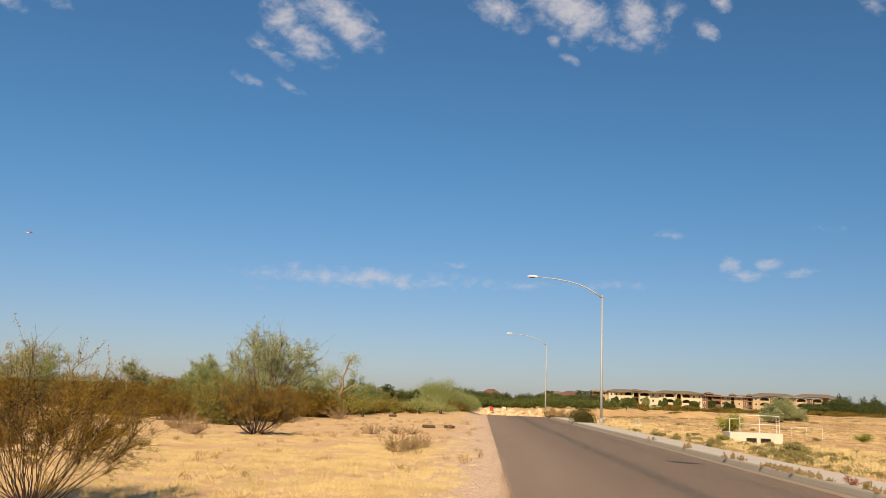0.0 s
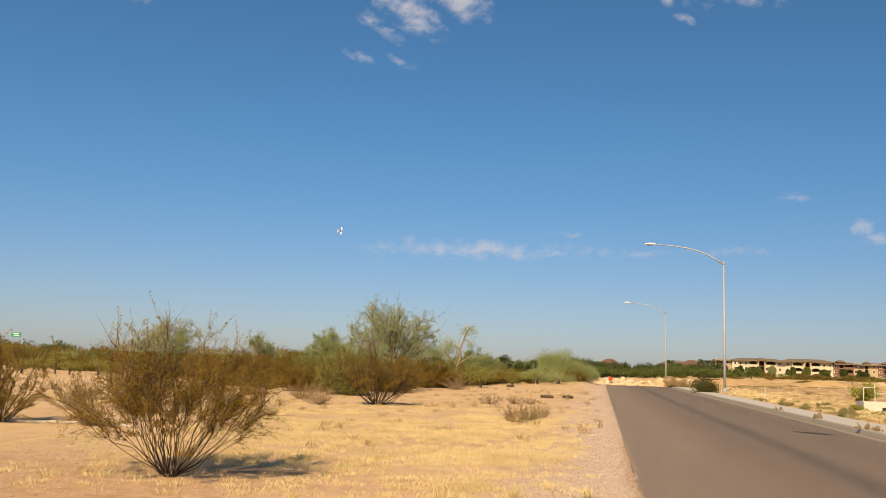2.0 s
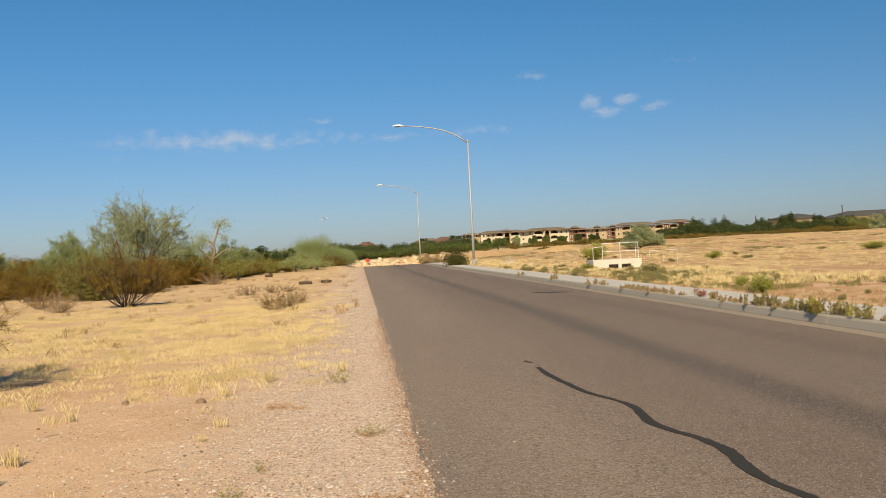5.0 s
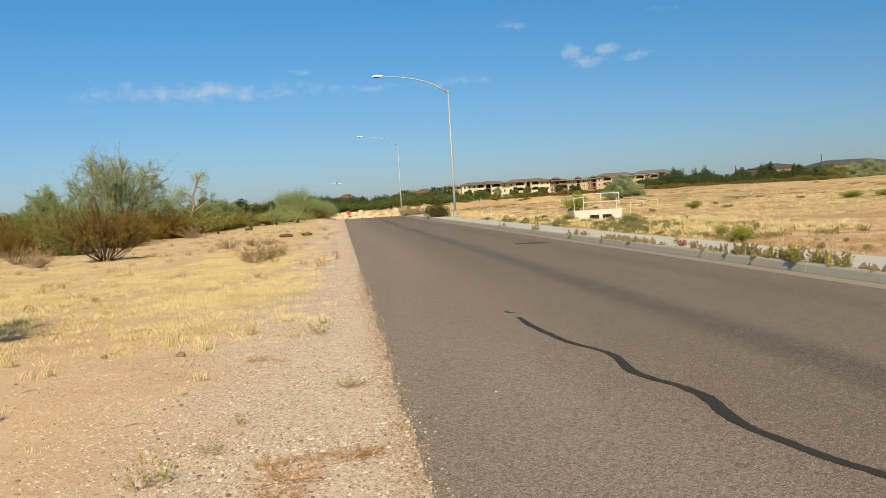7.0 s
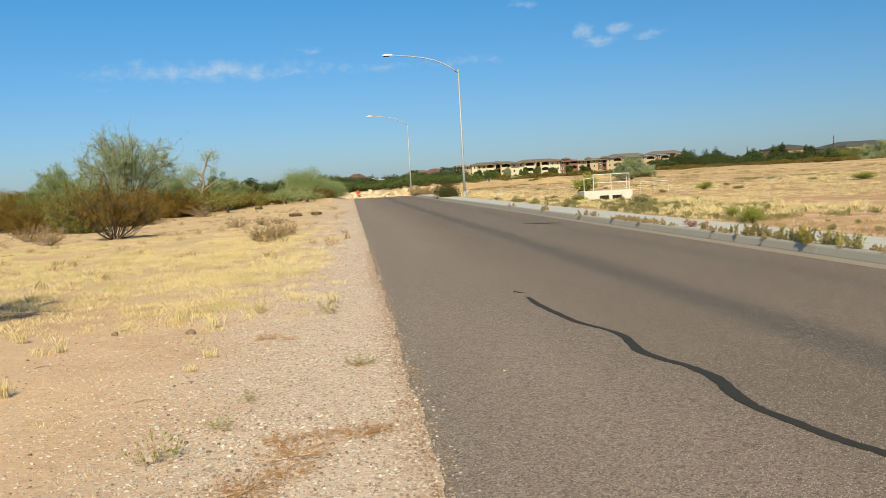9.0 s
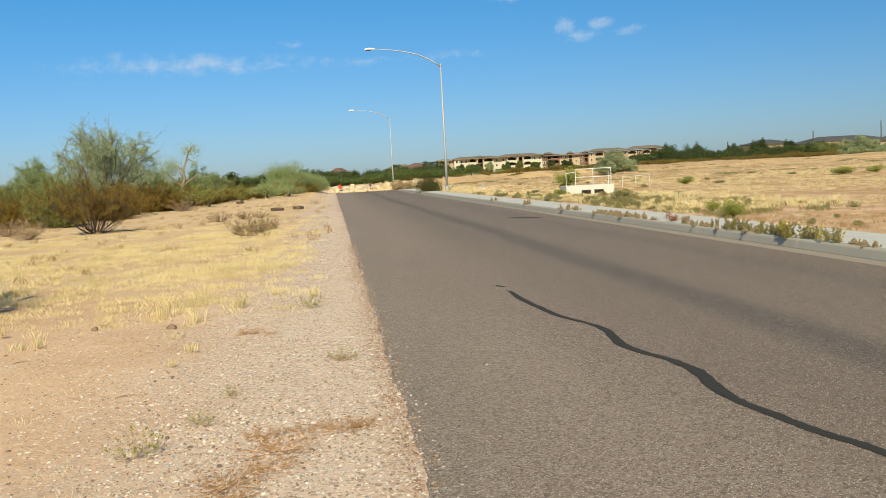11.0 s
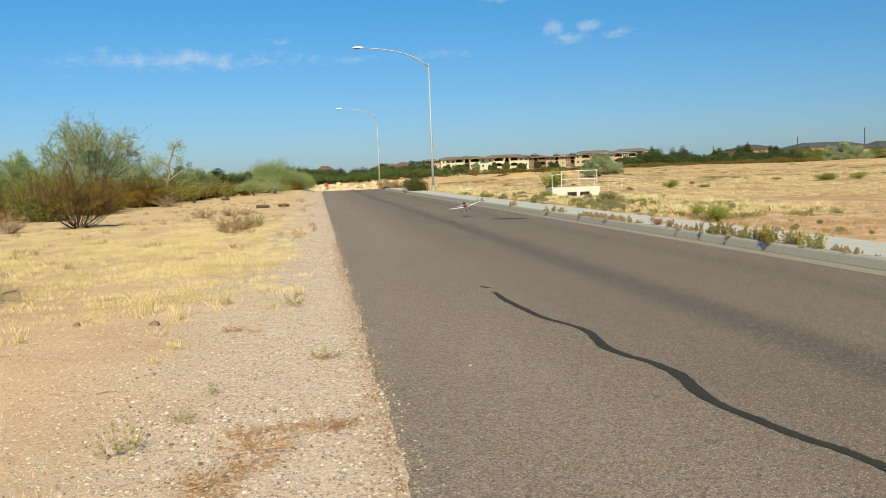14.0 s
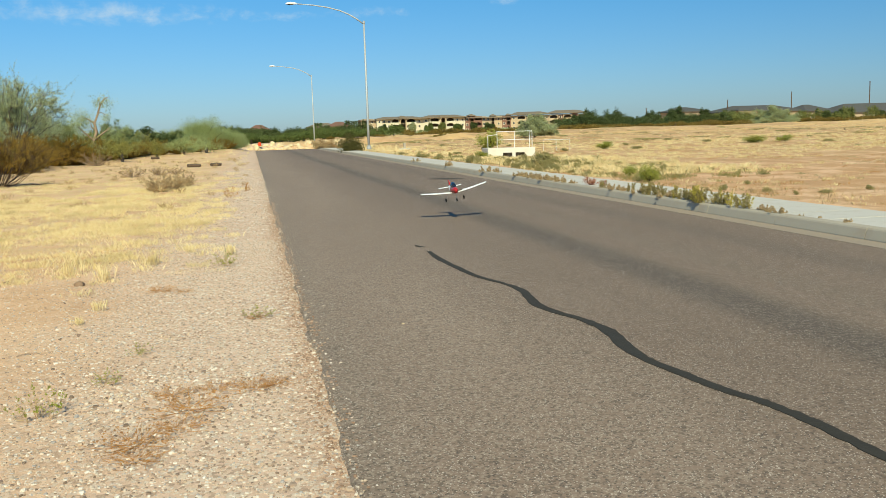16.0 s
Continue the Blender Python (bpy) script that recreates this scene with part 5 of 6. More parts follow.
def low_rail():
    e = new("pipe_railing")
    for x in (0, 0.85, 1.75):
        bm = bmesh.new()
        tube(bm, [(x, 0, 0), (x, 0, 0.78)], 0.012, 8)
        part("post", bm, WHITEPAINT, e)
    bm = bmesh.new()
    tube(bm, [(0, 0, 0.78), (1.75, 0, 0.78)], 0.012, 8)
    part("rail", bm, WHITEPAINT, e)
    return tagged(e, "low white pipe railing beside the culvert", "railing")


lr = low_rail()
set_at(lr, 18.2, 54.5, -4, 1.0, 0.05)

# small white utility marker near the lamp
um = new("utility_marker")
bm = bmesh.new()
box(bm, -0.09, -0.09, 0, 0.09, 0.09, 0.6, 0.02)
part("post", bm, KERB, um)
bm = bmesh.new()
box(bm, -0.4, -0.3, 0, 0.4, 0.3, 0.16, 0.03)
part("pad", bm, CONCRETE, um)
set_at(um, 12.2, 72.0)
tagged(um, "small pale utility marker on a concrete pad", "utility marker")

# ---- rubble at the road's end ----
rb = [rock("boulder", 40 + i, 0.5, BOULDER, 0.75) for i in range(6)]
rs = random.Random(4)
for i in range(170):
    x = rs.uniform(-0.5, 11.5)
    o = put("boulder", rb[i % 6])
    s = rs.uniform(0.2, 0.8)
    y = 117.5 + rs.uniform(-2.5, 3.5)
    set_at(o, x, y, rs.uniform(0, 360), s, 0.12 * s, s * rs.uniform(.7, 1.2))
    if y > 117:
        o.location.z += rs.uniform(0.05, 0.6)
    tagged(o, "pale caliche boulder in a rubble bank", "boulder", "rubble bank")
bank_x, bank_y = np.meshgrid(np.linspace(-3, 40, 90), np.linspace(0, 1, 9))
prof = np.sin(bank_y * math.pi) ** 0.8
bz = prof * (0.6 + 0.35 * lumps(bank_x, bank_y * 4, 0.9, 31) + 0.25 * lumps(bank_x, bank_y * 6, 2.4, 32)) * (1 - 0.2 * ramp01(bank_x, 12, 40))
by = 116.5 + bank_y * 7 + 0.7 * ramp01(bank_x, 12, 40) * (bank_x - 12)
bzz = ground_z(bank_x, by) + bz - 0.08
ii = (np.arange(8)[:, None] * 90 + np.arange(89)[None]).ravel()
bank = put("earth_bank", mesh_np("earth_bank", np.c_[bank_x.ravel(), by.ravel(), bzz.ravel()], np.c_[ii, ii + 1, ii + 91, ii + 90], SOIL, True))
tagged(bank, "low bank of pale dug earth across the road's end", "earth bank", kind="structure")

bar = new("traffic_barrel")
bm = bmesh.new()
tube(bm, [(0, 0, 0), (0, 0, .3), (0, 0, .31), (0, 0, .65), (0, 0, .66), (0, 0, 1.0)], [.29, .28, .26, .25, .23, .21], 14)
part("drum", bm, ORANGE, bar)
bm = bmesh.new()
tube(bm, [(0, 0, 0), (0, 0, .05)], .38, 14)
part("base", bm, RUBBER, bar)
set_at(bar, 1.0, 117.0, 0, 0.8, -0.55, 0.5)
tagged(bar, "red-orange traffic barrel at the road's end", "traffic barrel")

# ---- distant trees ----
def canopy(name, seed, spots, mat, per, leaf, label, kind=""):
    """A belt of far trees: leaf clumps on short trunks."""
    rng = np.random.RandomState(seed)
    P, S = [], []
    for x, y, w, h in spots:
        z = float(ground_z(x, y))
        nb = 9
        c = rng.normal(0, 1, (nb, 3))
        c /= np.linalg.norm(c, axis=1, keepdims=True)
        c *= rng.uniform(0.2, 0.75, (nb, 1))
        c[:, 2] = c[:, 2] * 0.55 + 0.62
        k = rng.randint(0, nb, per)
        d = rng.normal(0, 1, (per, 3))
        d /= np.linalg.norm(d, axis=1, keepdims=True)
        p = c[k] + d * rng.uniform(0.1, 0.42, (per, 1)) * rng.uniform(.6, 1.1, nb)[k][:, None]
        p = p * np.array([w / 2, w / 2, h * 0.82])
        p[:, 2] = np.clip(p[:, 2], 0.05 * h, h * 1.05)
        P.append(p + np.array([x, y, z]))
        S.append((np.array([x, y, z - .2]), np.array([x, y, z + h * 0.6]), 0.05 * w * .6, 0.02 * w))
    v, f = leaves(rng, np.concatenate(P), leaf, long=1.3)
    e = new(name)
    put("crown", mesh_np("crown", v, f, mat), e)
    v, f = strands(S, 5)
    put("trunk", mesh_np("trunk", v, f, BARK), e)
    return tagged(e, label, "tree", kind=kind)


def belt(seed, n, x0, x1, y0, y1, w, h):
    r = random.Random(seed)
    return [(x0 + (x1 - x0) * (i + r.random()) / n, r.uniform(y0, y1), w * r.uniform(.7, 1.35), h * r.uniform(.7, 1.25)) for i in range(n)]


canopy("far_woods", 1, belt(1, 60, -30, 28, 170, 230, 7, 2.0), WOODS_LEAF, 1500, 0.22, "belt of desert trees beyond the road's end", "stuff")
canopy("far_woods", 2, belt(2, 50, -20, 32, 230, 320, 8, 3.8), DARK_LEAF, 1300, 0.33, "dark green trees round distant houses", "stuff")
canopy("far_woods", 3, belt(3, 80, -260, -25, 120, 240, 8, 2.9), WOODS_LEAF, 1500, 0.22, "belt of desert trees across the plain", "stuff")
canopy("far_woods", 14, belt(14, 90, -60, -2, 84, 114, 4.5, 2.1), VERDE_LEAF, 1700, 0.10, "green thicket of palo verde scrub", "stuff")
canopy("far_woods", 15, belt(15, 60, -50, -8, 62, 90, 3.5, 1.7), CREO_OLIVE, 1100, 0.09, "olive scrub between the desert trees", "stuff")
canopy("far_woods", 13, belt(13, 60, -120, -30, 80, 130, 5, 2.6), CREO_LEAF, 1700, 0.13, "thicket of tall desert shrubs", "stuff")
canopy("far_woods", 4, belt(4, 40, 80, 128, 216, 240, 7, 3.4), DARK_LEAF, 1400, 0.26, "row of dark green trees behind the open lot", "stuff")
canopy("far_woods", 5, belt(5, 150, 34, 190, 178, 205, 5.0, 1.15), BELT_LEAF, 700, 0.2, "brown-green shrub belt along the lot's far edge", "stuff")
canopy("far_woods", 9, belt(9, 22, 42, 110, 260, 330, 6, 1.3), GREY_LEAF, 900, 0.25, "grey-green shrubs in front of the apartments", "stuff")
canopy("far_woods", 6, belt(6, 44, 25, 170, 330, 430, 7, 1.9), WOODS_LEAF, 900, 0.35, "green shrubs in front of the apartments", "stuff")
canopy("far_woods", 7, belt(7, 40, 122, 175, 225, 262, 6, 3.9), MID_LEAF, 1500, 0.24, "green trees in front of low buildings", "stuff")
canopy("lot_scrub", 16, belt(16, 70, 12, 80, 70, 160, 2.6, 0.16), SAGE_LEAF, 320, 0.07, "low olive scrub scattered over the open lot", "stuff")
canopy("lot_scrub", 17, belt(17, 90, 12, 80, 58, 160, 2.8, 0.15), DRY_WEED, 320, 0.07, "low brown scrub scattered over the open lot", "stuff")
canopy("far_woods", 8, belt(8, 16, 14, 60, 135, 170, 3.2, 0.5), BELT_LEAF, 420, 0.15, "low shrubs on the lot's far edge", "stuff")
for i, (x, y, w, h, m, txt) in enumerate(((68.5, 468, 6, 5.4, DARK_LEAF, "dark tree before the apartment block"), (84, 468, 5, 6.0, GREY_LEAF, "grey-green tree before the apartment block"), (100, 469, 6, 6.4, MID_LEAF, "green tree before the apartment block"), (117, 468, 5, 5.8, DARK_LEAF, "dark tree before the apartment block"), (77, 470, 7, 5.6, WOODS_LEAF, "green tree before the apartment block"), (93, 470, 6, 5.6, WOODS_LEAF, "green tree before the apartment block"), (108, 470, 8, 5.0, WOODS_LEAF, "green tree before the apartment block"), (126, 470, 9, 5.0, DARK_LEAF, "dark tree before the apartment block"))):
    canopy("desert_tree", 20 + i, [(x, y, w, h)], m, 13000, 0.07 + 0.0006 * y, txt)


lot_tree = dome_tree("palo_verde_tree", 37, 2.6, 6.4, GREY_LEAF, BARK, 46, 16, 4, 52000, 0.075, 0.05, 0.15, 0.3, 0.13)
tagged(set_at(lot_tree, 34.6, 107.0), "grey-green palo verde tree on the open lot", "tree", "lot trees")
tagged(again(lot_tree, 101.5, 160.0, 70, 1.5, 1.3), "broad grey-green mesquite tree on the open lot", "tree", "lot trees")

# the dark trees behind the lot: bearing, height and spread of each crown
for i, (a, h, w) in enumerate(((20.6, 4.4, 6), (21.6, 6.5, 5.5), (22.3, 5.2, 5), (23.1, 6.0, 4.6), (23.8, 4.4, 5), (24.6, 3.6, 4.5), (25.1, 4.6, 4.5), (25.6, 5.6, 5), (26.1, 5.4, 4.5), (26.6, 6.2, 5),
                               (27.3, 4.8, 5.5), (28.0, 5.2, 4.6), (28.6, 4.0, 4), (29.8, 3.6, 6), (34.9, 3.4, 4.4), (35.9, 3.6, 4.2), (36.7, 3.9, 4.0), (37.8, 3.6, 4))):
    canopy("desert_tree", 60 + i, [(228 * math.tan(radians(a)), 228 + 3 * math.sin(i * 2.1), w, h)], DARK_LEAF, 5200, 0.20, "dark green tree behind the open lot")


def palm(x, y, h):
    e = new("palm_tree")
    bm = bmesh.new()
    tube(bm, [(0, 0, 0), (0, 0, h)], [0.3, 0.2], 8)
    part("trunk", bm, BARK, e)
    rng = np.random.RandomState(int(x))
    segs = []
    for i in range(26):
        q, up = rng.uniform(0, 6.28), rng.uniform(-.4, .9)
        d = np.array([math.cos(q), math.sin(q), up])
        a = np.array([0, 0, h])
        b = a + d * 1.0
        c = b + np.array([math.cos(q), math.sin(q), up - 1.2]) * 0.9
        segs += [(a, b, .08, .2), (b, c, .2, .02)]
    v, f = strands(segs)
    tagged(put("frond_crown", mesh_np("frond_crown", v, f, DARK_LEAF), e), kind="stuff")
    e.location = (x, y, float(ground_z(x, y)))
    return tagged(e, "palm tree before the apartment block", "palm tree", "palm trees")


palm(35, 330, 5.2)
palm(37.5, 332, 4.8)
palm(24, 330, 4.6)


# ---- buildings ----
def prism_roof(bm, x0, x1, y0, y1, z, h, over=0.8, hip=4.0):
    a, b, c, d = x0 - over, x1 + over, y0 - over, y1 + over
    m = (c + d) / 2
    v = [bm.verts.new(p) for p in ((a, c, z), (b, c, z), (b, d, z), (a, d, z), (a + hip, m, z + h), (b - hip, m, z + h), (a, c, z - .35), (b, c, z - .35), (b, d, z - .35), (a, d, z - .35))]
    for f in ((0, 1, 5, 4), (1, 2, 5), (2, 3, 4, 5), (3, 0, 4), (6, 7, 1, 0), (7, 8, 2, 1), (8, 9, 3, 2), (9, 6, 0, 3), (9, 8, 7, 6)):
        bm.faces.new([v[i] for i in f])
    return bm


def slab_with_arch(bm, x0, x1, z0, z1, ox0, ox1, oz0, oz1, rise, y0, y1):
    """A wall panel with an arched opening through it."""
    n = 8
    arch = [(ox0 + (ox1 - ox0) * i / n, oz1 - rise + rise * math.sin(math.pi * i / n)) for i in range(n + 1)]
    inner = [(ox0, oz0)] + arch + [(ox1, oz0)]
    top = [(x0 + (x1 - x0) * i / n, z1) for i in range(n + 1)]
    outer = [(x0, z0)] + top + [(x1, z0)]
    fr = [[bm.verts.new((x, y, z)) for x, z in ring] for y in (y0, y1) for ring in (outer, inner)]
    k = len(outer)
    for i in range(k - 1):
        bm.faces.new((fr[0][i], fr[0][i + 1], fr[1][i + 1], fr[1][i]))
        bm.faces.new((fr[1][i], fr[1][i + 1], fr[3][i + 1], fr[3][i]))
    bm.faces.new((fr[0][k - 1], fr[0][0], fr[1][0], fr[1][k - 1]))
    bm.faces.new((fr[1][k - 1], fr[1][0], fr[3][0], fr[3][k - 1]))
    return bm


def apartment(modules, depth=16.0, floors=3, fh=3.05, roof=ROOF):
    """Modules of (kind, width, wall, push); a module of kind "R" ends one roof, at the height and pitch that it gives."""
    e = new("apartment_building")
    x, start = 0.0, 0.0
    H = floors * fh
    for kind, w, mat, push in modules:
        y0 = -push
        if kind == "R":
            bm = bmesh.new()
            prism_roof(bm, start, x, -1.5 - push, depth - push, H + w, mat, .6, min(5.5, (x - start) * .3))
            part("roof", bm, roof, e)
            start = x
            continue
        if kind == "W":
            bm = bmesh.new()
            box(bm, x, y0, 0, x + w, depth, H)
            part("wall", bm, mat, e)
            n = max(1, int(w / 2.6))
            for f in range(floors):
                for i in range(n):
                    cx = x + w * (i + .5) / n
                    bm = bmesh.new()
                    box(bm, cx - .72, y0 - .10, f * fh + .65, cx + .72, y0 + .02, f * fh + 2.2)
                    fr = part("window", bm, TRIM, e)
                    bm = bmesh.new()
                    box(bm, cx - .52, y0 - .13, f * fh + .8, cx + .52, y0 - .06, f * fh + 2.05)
                    part("pane", bm, PANE, fr)
        else:
            # back of the balconies, its shade given by the dark colour
            bm = bmesh.new()
            box(bm, x, 2.0, 0, x + w, depth, H)
            part("recess", bm, SHADE, e)
            for f in range(floors):
                bm = bmesh.new()
                if kind == "S":
                    if f == 1:
                        bm.free()
                        continue
                    lo, hi = (0, fh) if f == 0 else (fh, H + .7)
                    slab_with_arch(bm, x, x + w, lo, hi, x + .6, x + w - .6, lo + (0 if f == 0 else .1), hi - (.45 if f == 0 else 1.0), .7, y0, y0 + .5)
                else:
                    lo, hi = f * fh, (f + 1) * fh
                    slab_with_arch(bm, x, x + w, lo, hi, x + .45, x + w - .45, lo + .85, hi - .35, .7, y0, y0 + .5)
                part("balcony_wall" if kind == "A" else "stair_wall", bm, mat, e)
            for f in range(floors + 1):
                bm = bmesh.new()
                box(bm, x, y0 + .5, f * fh - .12, x + w, 2.0, f * fh + .12)
                part("balcony_floor", bm, STUCCO_TAN, e)
            for sx in (x, x + w - .3):
                bm = bmesh.new()
                box(bm, sx, y0 + .5, 0, sx + .3, 2.0, H)
                part("side_wall", bm, mat, e)
            if kind == "S":
                bm = bmesh.new()
                prism_roof(bm, x - .1, x + w + .1, y0 - .3, 5, H + .72, .9, .4, 1.6)
                part("porch_roof", bm, roof, e)
        x += w
    return e


C, T_, R_, M_ = STUCCO, STUCCO_TAN, STUCCO_RED, STUCCO_MID
a1 = apartment([("A", 4.5, T_, -1.2), ("W", 4.2, T_, -1.0), ("R", -.5, 1.0, -1.5), ("W", 3.2, C, 2.4), ("W", 5.6, C, 1.0), ("A", 4.8, C, 1.6), ("S", 4, M_, 2.6), ("A", 6, C, 1.6), ("W", 4, C, .2), ("R", .02, 1.3, 1.4),
                ("W", 4, C, .2), ("A", 6.2, C, 1.6), ("S", 3.6, M_, 2.6), ("A", 5.5, C, 1.6), ("W", 6.3, C, .8), ("R", .25, 1.35, 1.2), ("W", 2.6, R_, .4), ("S", 3.2, R_, 1), ("A", 4.7, R_, .8), ("W", 2.6, T_, 0), ("R", -.6, 1.1, .2)])
a1.location = (62.9, 520, 0.9)
tagged(a1, "long cream stucco three-storey apartment block with arched balconies", "apartment building", "apartment blocks")
a2 = apartment([("W", 3, T_, 0), ("S", 3, T_, .6), ("W", 4.5, M_, .4), ("W", 2.6, R_, .8), ("S", 3, R_, .8), ("R", -.55, 1.2, .5), ("W", 4, M_, .5), ("A", 6, M_, 1.2), ("W", 3, R_, .6), ("A", 6, T_, 1.2), ("W", 6, T_, .2), ("R", .9, 1.6, .8),
                ("A", 6, M_, 1.2), ("W", 3, R_, .6), ("A", 6, M_, 1.2), ("S", 3.5, R_, 1), ("A", 5.5, M_, 1), ("R", 1.15, 1.7, .8)])
a2.location, a2.rotation_euler = (150, 566, 1.4), (0, 0, radians(-12))
tagged(a2, "tan and brick-red three-storey apartment block with arched balconies", "apartment building", "apartment blocks")


def house(name, w, d, wall_h, roof_h, wall, roof, label, cat, nwin=4, group="distant houses"):
    e = new(name)
    bm = bmesh.new()
    box(bm, 0, 0, 0, w, d, wall_h)
    part("wall", bm, wall, e)
    bm = bmesh.new()
    prism_roof(bm, 0, w, 0, d, wall_h + .02, roof_h, .7, min(d / 2, w / 2.2))
    part("roof", bm, roof, e)
    for i in range(nwin):
        cx = w * (i + .5) / nwin
        for lvl in range(max(1, int(wall_h / 3))):
            bm = bmesh.new()
            box(bm, cx - .7, -.08, lvl * 3 + .9, cx + .7, .02, lvl * 3 + 2.3)
            fr = part("window", bm, TRIM, e)
            bm = bmesh.new()
            box(bm, cx - .55, -.12, lvl * 3 + 1.05, cx + .55, -.03, lvl * 3 + 2.15)
            part("pane", bm, PANE, fr)
    return tagged(e, label, cat, group)


house("house", 7.5, 9, 3.2, 2.0, STUCCO_TAN, ROOF_RED, "tan house with a red-brown hip roof among trees", "house").location = (-1.2, 300, 0.5)
house("house", 8, 9, 4.0, 1.6, STUCCO_TAN, ROOF_RED, "tan house with a red-brown hip roof among trees", "house").location = (28, 330, 0.9)
house("house", 14, 10, 4.4, 1.8, STUCCO_TAN, ROOF, "tan house with a brown roof among trees", "house").location = (26, 420, 1.2)
for x, y, w, wh, rh in ((152, 300, 11, 5.4, 1.5), (168, 296, 31, 4.6, 2.2), (198, 292, 10, 4.2, 2.3), (206, 284, 52, 3.2, 3.1)):
    house("low_building", w, 16, wh, rh, STUCCO_TAN, ROOF_GREY, "low cream building with a broad grey shingle roof", "building", 6, "low roofed buildings").location = (x, y, 1.0)
# arched entrance porch of the nearer low building
bm = bmesh.new()
slab_with_arch(bm, 0, 7, 0, 5.0, 1.0, 6.0, 0, 4.2, 1.6, 0, .5)
porch = new("entrance_porch")
part("arch_wall", bm, STUCCO_MID, porch)
bm = bmesh.new()
prism_roof(bm, 0, 7, .1, 5, 5.05, 1.0, .4, 2.4)
part("roof", bm, ROOF_GREY, porch)
bm = bmesh.new()
box(bm, .3, 2.5, 0, 6.7, 4.0, 4.9)
part("back_wall", bm, STUCCO_TAN, porch)
porch.location = (170.5, 291.4, 1.0)
tagged(porch, "cream arched entrance porch with a grey hip roof", "porch", "low roofed buildings")

# far dark hill
hx, hy = np.meshgrid(np.linspace(0, 1, 60), np.linspace(0, 1, 9))
hz = np.sin(hy * math.pi) * (14 + 42 * ramp01(hx, 0.05, 0.5) + 5 * lumps(hx * 60, hy * 4, 0.5, 61) + 3 * lumps(hx * 60, hy * 9, 1.6, 62)) - 1
ii = (np.arange(8)[:, None] * 60 + np.arange(59)[None]).ravel()
hill = put("hill", mesh_np("hill", np.c_[(1060 + hx * 900).ravel(), (1500 + hy * 260).ravel(), hz.ravel()], np.c_[ii, ii + 1, ii + 61, ii + 60], HILL, True))
tagged(hill, "distant dark olive desert hill on the horizon", "hill", kind="structure")


def mast(x, y, h, txt="slim dark utility pole behind the buildings"):
    e = new("utility_pole")
    bm = bmesh.new()
    tube(bm, [(0, 0, 0), (0, 0, h)], [.22, .16], 8)
    part("pole", bm, LOGWOOD, e)
    bm = bmesh.new()
    tube(bm, [(0, 0, h - .1), (0, 0, h + .15)], .2, 8)
    part("cap", bm, LOGWOOD, e)
    e.location = (x, y, 1.0)
    return tagged(e, txt, "utility pole", "utility poles")


mast(197, 300, 11.3)
mast(230, 300, 14.6)
mast(171, 300, 8.9)
mast(139, 300, 6.6)

# road sign gantry far across the plain
sg = new("road_sign")
for z, w, h in ((8.2, 4.6, 1.9),):
    bm = bmesh.new()
    box(bm, -w / 2, -.1, z - h / 2, w / 2, .1, z + h / 2, .03)
    pl = part("sign_panel", bm, GREENSIGN, sg, "green sign panel")
    for k, (a, b, zz) in enumerate(((-1.6, 1.3, .45), (-1.2, 1.6, -.3))):
        bm = bmesh.new()
        box(bm, a, -.13, z + zz - .16, b, -.104, z + zz + .16)
        part("sign_bar", bm, WHITEPAINT, pl)
for x in (-2.0, 2.0):
    bm = bmesh.new()
    tube(bm, [(x, .2, 0), (x, .2, 9.3)], .16, 8)
    part("post", bm, STEEL, sg)
bm = bmesh.new()
tube(bm, [(-9, .2, 9.0), (2.2, .2, 9.0)], .14, 8)
part("beam", bm, STEEL, sg)
sg.location = (-251.0, 350, 0.9)
tagged(sg, "green highway sign on a grey gantry", "road sign")


# ---- the model plane: nose +y, right wing +x ----
def loft(bm, rings):
    rs_ = [[bm.verts.new(p) for p in r] for r in rings]
    k = len(rs_[0])
    for u, v in zip(rs_, rs_[1:]):
        for j in range(k):
            bm.faces.new((u[j], u[(j + 1) % k], v[(j + 1) % k], v[j]))
    bm.faces.new(rs_[0][::-1])
    bm.faces.new(rs_[-1])
    bmesh.ops.recalc_face_normals(bm, faces=bm.faces)
    return bm


def oval(y, cx, cz, rx_, rz_, n=14):
    return [(cx + rx_ * math.cos(2 * math.pi * i / n), y, cz + rz_ * math.sin(2 * math.pi * i / n)) for i in range(n)]


def foil(x, y, z, chord, thick):
    pr = [(0.5, 0.0), (0.42, 0.5), (0.2, 0.75), (-0.1, 0.6), (-0.5, 0.05), (-0.1, -0.3), (0.25, -0.35), (0.44, -0.25)]
    return [(x, y + a * chord, z + b * thick) for a, b in pr]


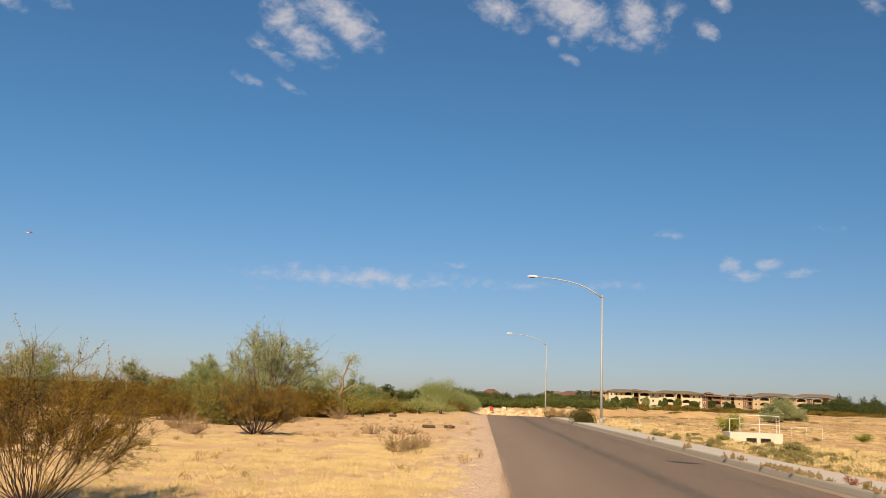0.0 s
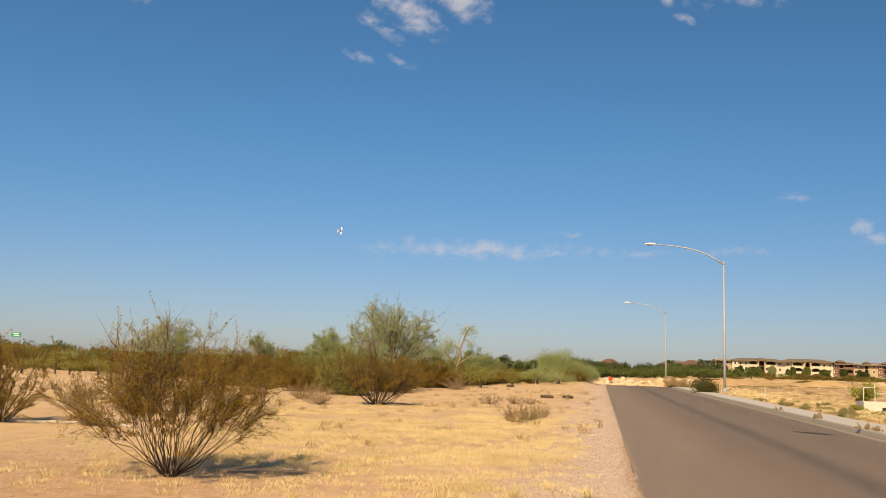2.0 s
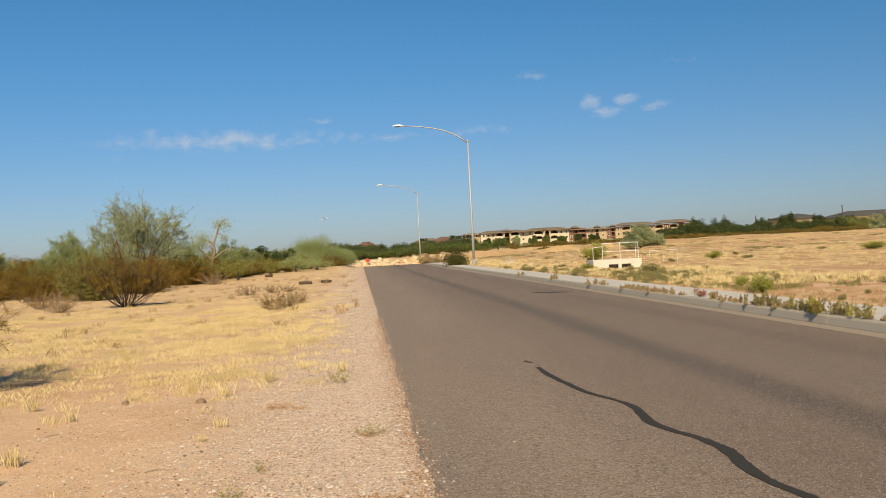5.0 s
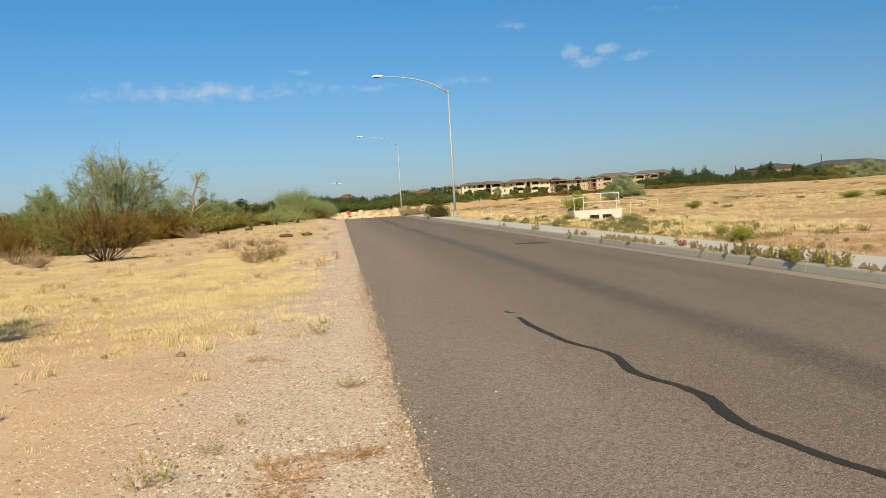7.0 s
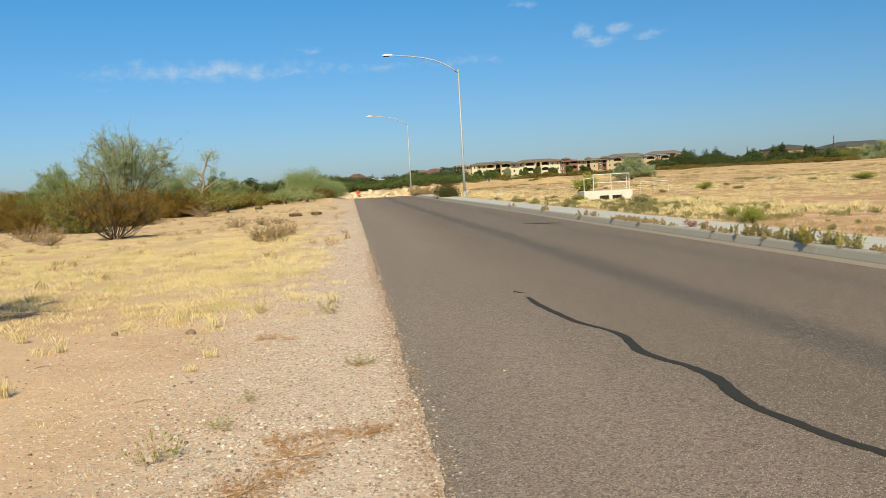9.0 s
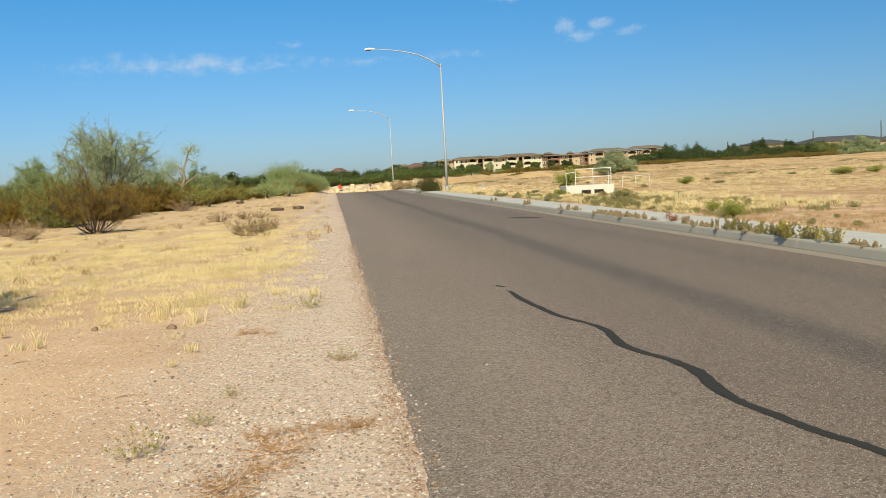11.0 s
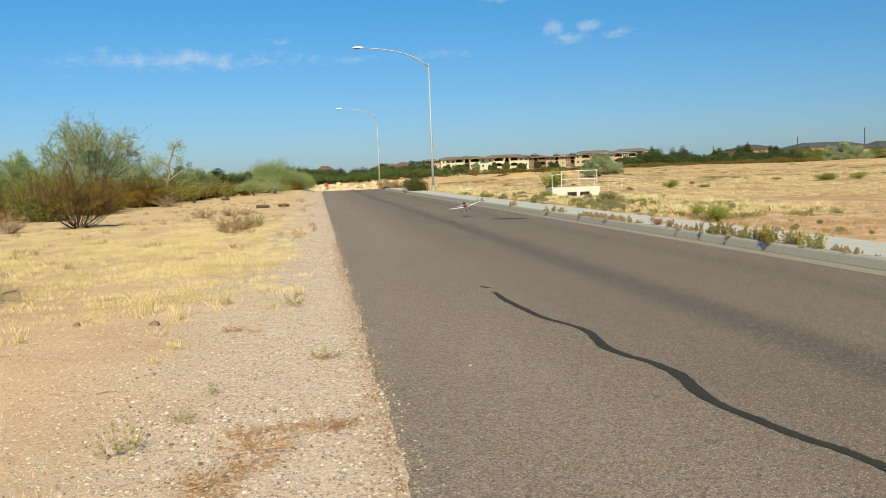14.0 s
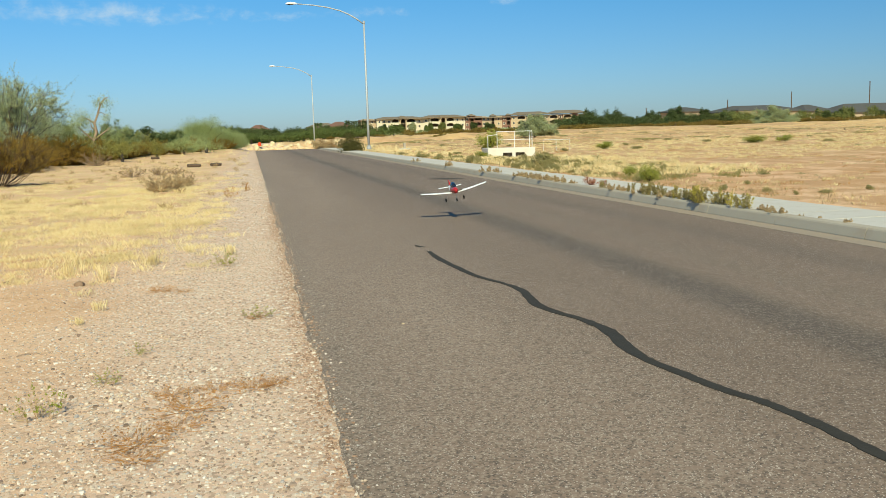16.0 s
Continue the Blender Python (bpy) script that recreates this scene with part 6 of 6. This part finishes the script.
def model_plane():
    e = new("model_plane")
    bm = bmesh.new()
    loft(bm, [oval(.40, 0, .0, .03, .03), oval(.38, 0, .0, .042, .046), oval(.30, 0, .0, .050, .056), oval(.12, 0, .005, .054, .066), oval(-.08, 0, .012, .052, .066)])
    part("fuselage", bm, RED, e, "glossy red front fuselage", True)
    bm = bmesh.new()
    loft(bm, [oval(-.081, 0, .012, .0515, .0655), oval(-.30, 0, .015, .042, .055), oval(-.58, 0, .025, .014, .03)])
    part("tail_boom", bm, PLANEWHITE, e, "white rear fuselage", True)
    bm = bmesh.new()
    loft(bm, [oval(.27, 0, .05, .01, .015), oval(.20, 0, .068, .04, .045), oval(.08, 0, .08, .046, .06), oval(-.06, 0, .075, .04, .05), oval(-.17, 0, .06, .012, .015)])
    part("canopy", bm, CANOPY, e, "dark glossy cockpit canopy", True)
    for s in (-1, 1):
        bm = bmesh.new()
        loft(bm, [foil(s * .03, .08, -.045, .25, .027), foil(s * .30, .075, -.015, .235, .023), foil(s * .56, .06, .025, .19, .016), foil(s * .585, .05, .03, .12, .012)])
        part("wing", bm, PLANEWHITE, e, "white tapered wing with dihedral", True)
        bm = bmesh.new()
        loft(bm, [foil(s * .005, -.48, .035, .16, .015), foil(s * .2, -.49, .035, .13, .012), foil(s * .215, -.515, .035, .06, .006)])
        part("tailplane", bm, PLANEWHITE, e, "white tailplane half", True)
    bm = bmesh.new()
    loft(bm, [[(px * .0 + t, py, pz) for px, py, pz in ()] or [(t, -.40, .05), (t, -.46, .10), (t, -.52, .15), (t, -.60, .155), (t, -.60, .03)] for t in (-.007, .007)])
    part("fin", bm, RED, e, "red tail fin")
    bm = bmesh.new()
    loft(bm, [oval(.40, 0, 0, .03, .03), oval(.43, 0, 0, .022, .022), oval(.455, 0, 0, .004, .004)])
    part("spinner", bm, RED, e, "", True)
    bm = bmesh.new()
    box(bm, -.11, .415, -.006, .11, .42, .006, .002)
    part("propeller", bm, RUBBER, e)
    for x, y in ((0, .29), (-.16, .0), (.16, .0)):
        bm = bmesh.new()
        tube(bm, [(x * .55, y, -.045), (x, y, -.155)], .0028, 6)
        g = part("landing_leg", bm, STEEL, e)
        bm = bmesh.new()
        tube(bm, [(x - .012, y, -.16), (x - .009, y, -.16), (x + .009, y, -.16), (x + .012, y, -.16)], [.024, .032, .032, .024], 14)
        part("wheel", bm, RUBBER, g, "small black rubber wheel")
    return tagged(e, "red and white low-wing model plane flying low", "model plane")


plane = model_plane()
for piece in plane.children_recursive:
    piece.data.transform(Matrix.Scale(1.04, 4))


def motions():
    """The plane banks round over the scrub, lines up with the road and comes in low along it."""
    walk(plane, [
        (0.0, pose(-71.46, 133.00, 24.80, 0, 10, -70)),
        (1.5, pose(-49.50, 132.00, 21.72, 0, 72, -88)),
        (2.0, pose(-40.04, 131.00, 21.85, 2, 76, -96)),
        (2.5, pose(-31.35, 130.00, 20.92, 2, 70, -108)),
        (3.0, pose(-23.06, 127.00, 18.01, 2, 58, -125)),
        (3.5, pose(-16.31, 125.00, 14.92, 0, 46, -140)),
        (4.0, pose(-10.95, 122.00, 11.10, -2, 36, -150)),
        (6.5, pose(-0.87, 102.00, 4.58, -8, 3, -176)),
        (7.0, pose(-0.22, 97.00, 4.14, -8, 0, -178)),
        (7.5, pose(0.87, 92.00, 3.46, -8, -2, -179)),
        (8.0, pose(1.60, 87.00, 2.52, -8, -8, -179)),
        (8.5, pose(2.36, 82.00, 2.24, -8, -10, -178)),
        (11.0, pose(2.58, 61.50, 1.10, -3, -4, -176)),
        (11.5, pose(3.04, 56.00, 0.80, -1, -15, -177)),
        (12.0, pose(4.31, 51.00, 0.58, 2, 8, -178)),
        (12.5, pose(5.52, 46.00, 0.29, 2, 22, -178)),
        (13.0, pose(5.88, 40.50, 0.38, 1, 16, -180)),
        (13.5, pose(5.87, 35.80, 0.24, 0, 19, -184)),
        (14.0, pose(5.21, 31.80, 0.41, 3, 12, -184)),
        (14.5, pose(4.28, 27.90, 0.86, 6, -2, -184)),
        (15.0, pose(3.60, 23.40, 1.16, 4, -9, -187)),
        (15.5, pose(3.47, 19.50, 0.94, 2, 4, -186)),
        (16.0, pose(3.59, 15.90, 0.52, 1, 9, -186)),
    ])


motions()
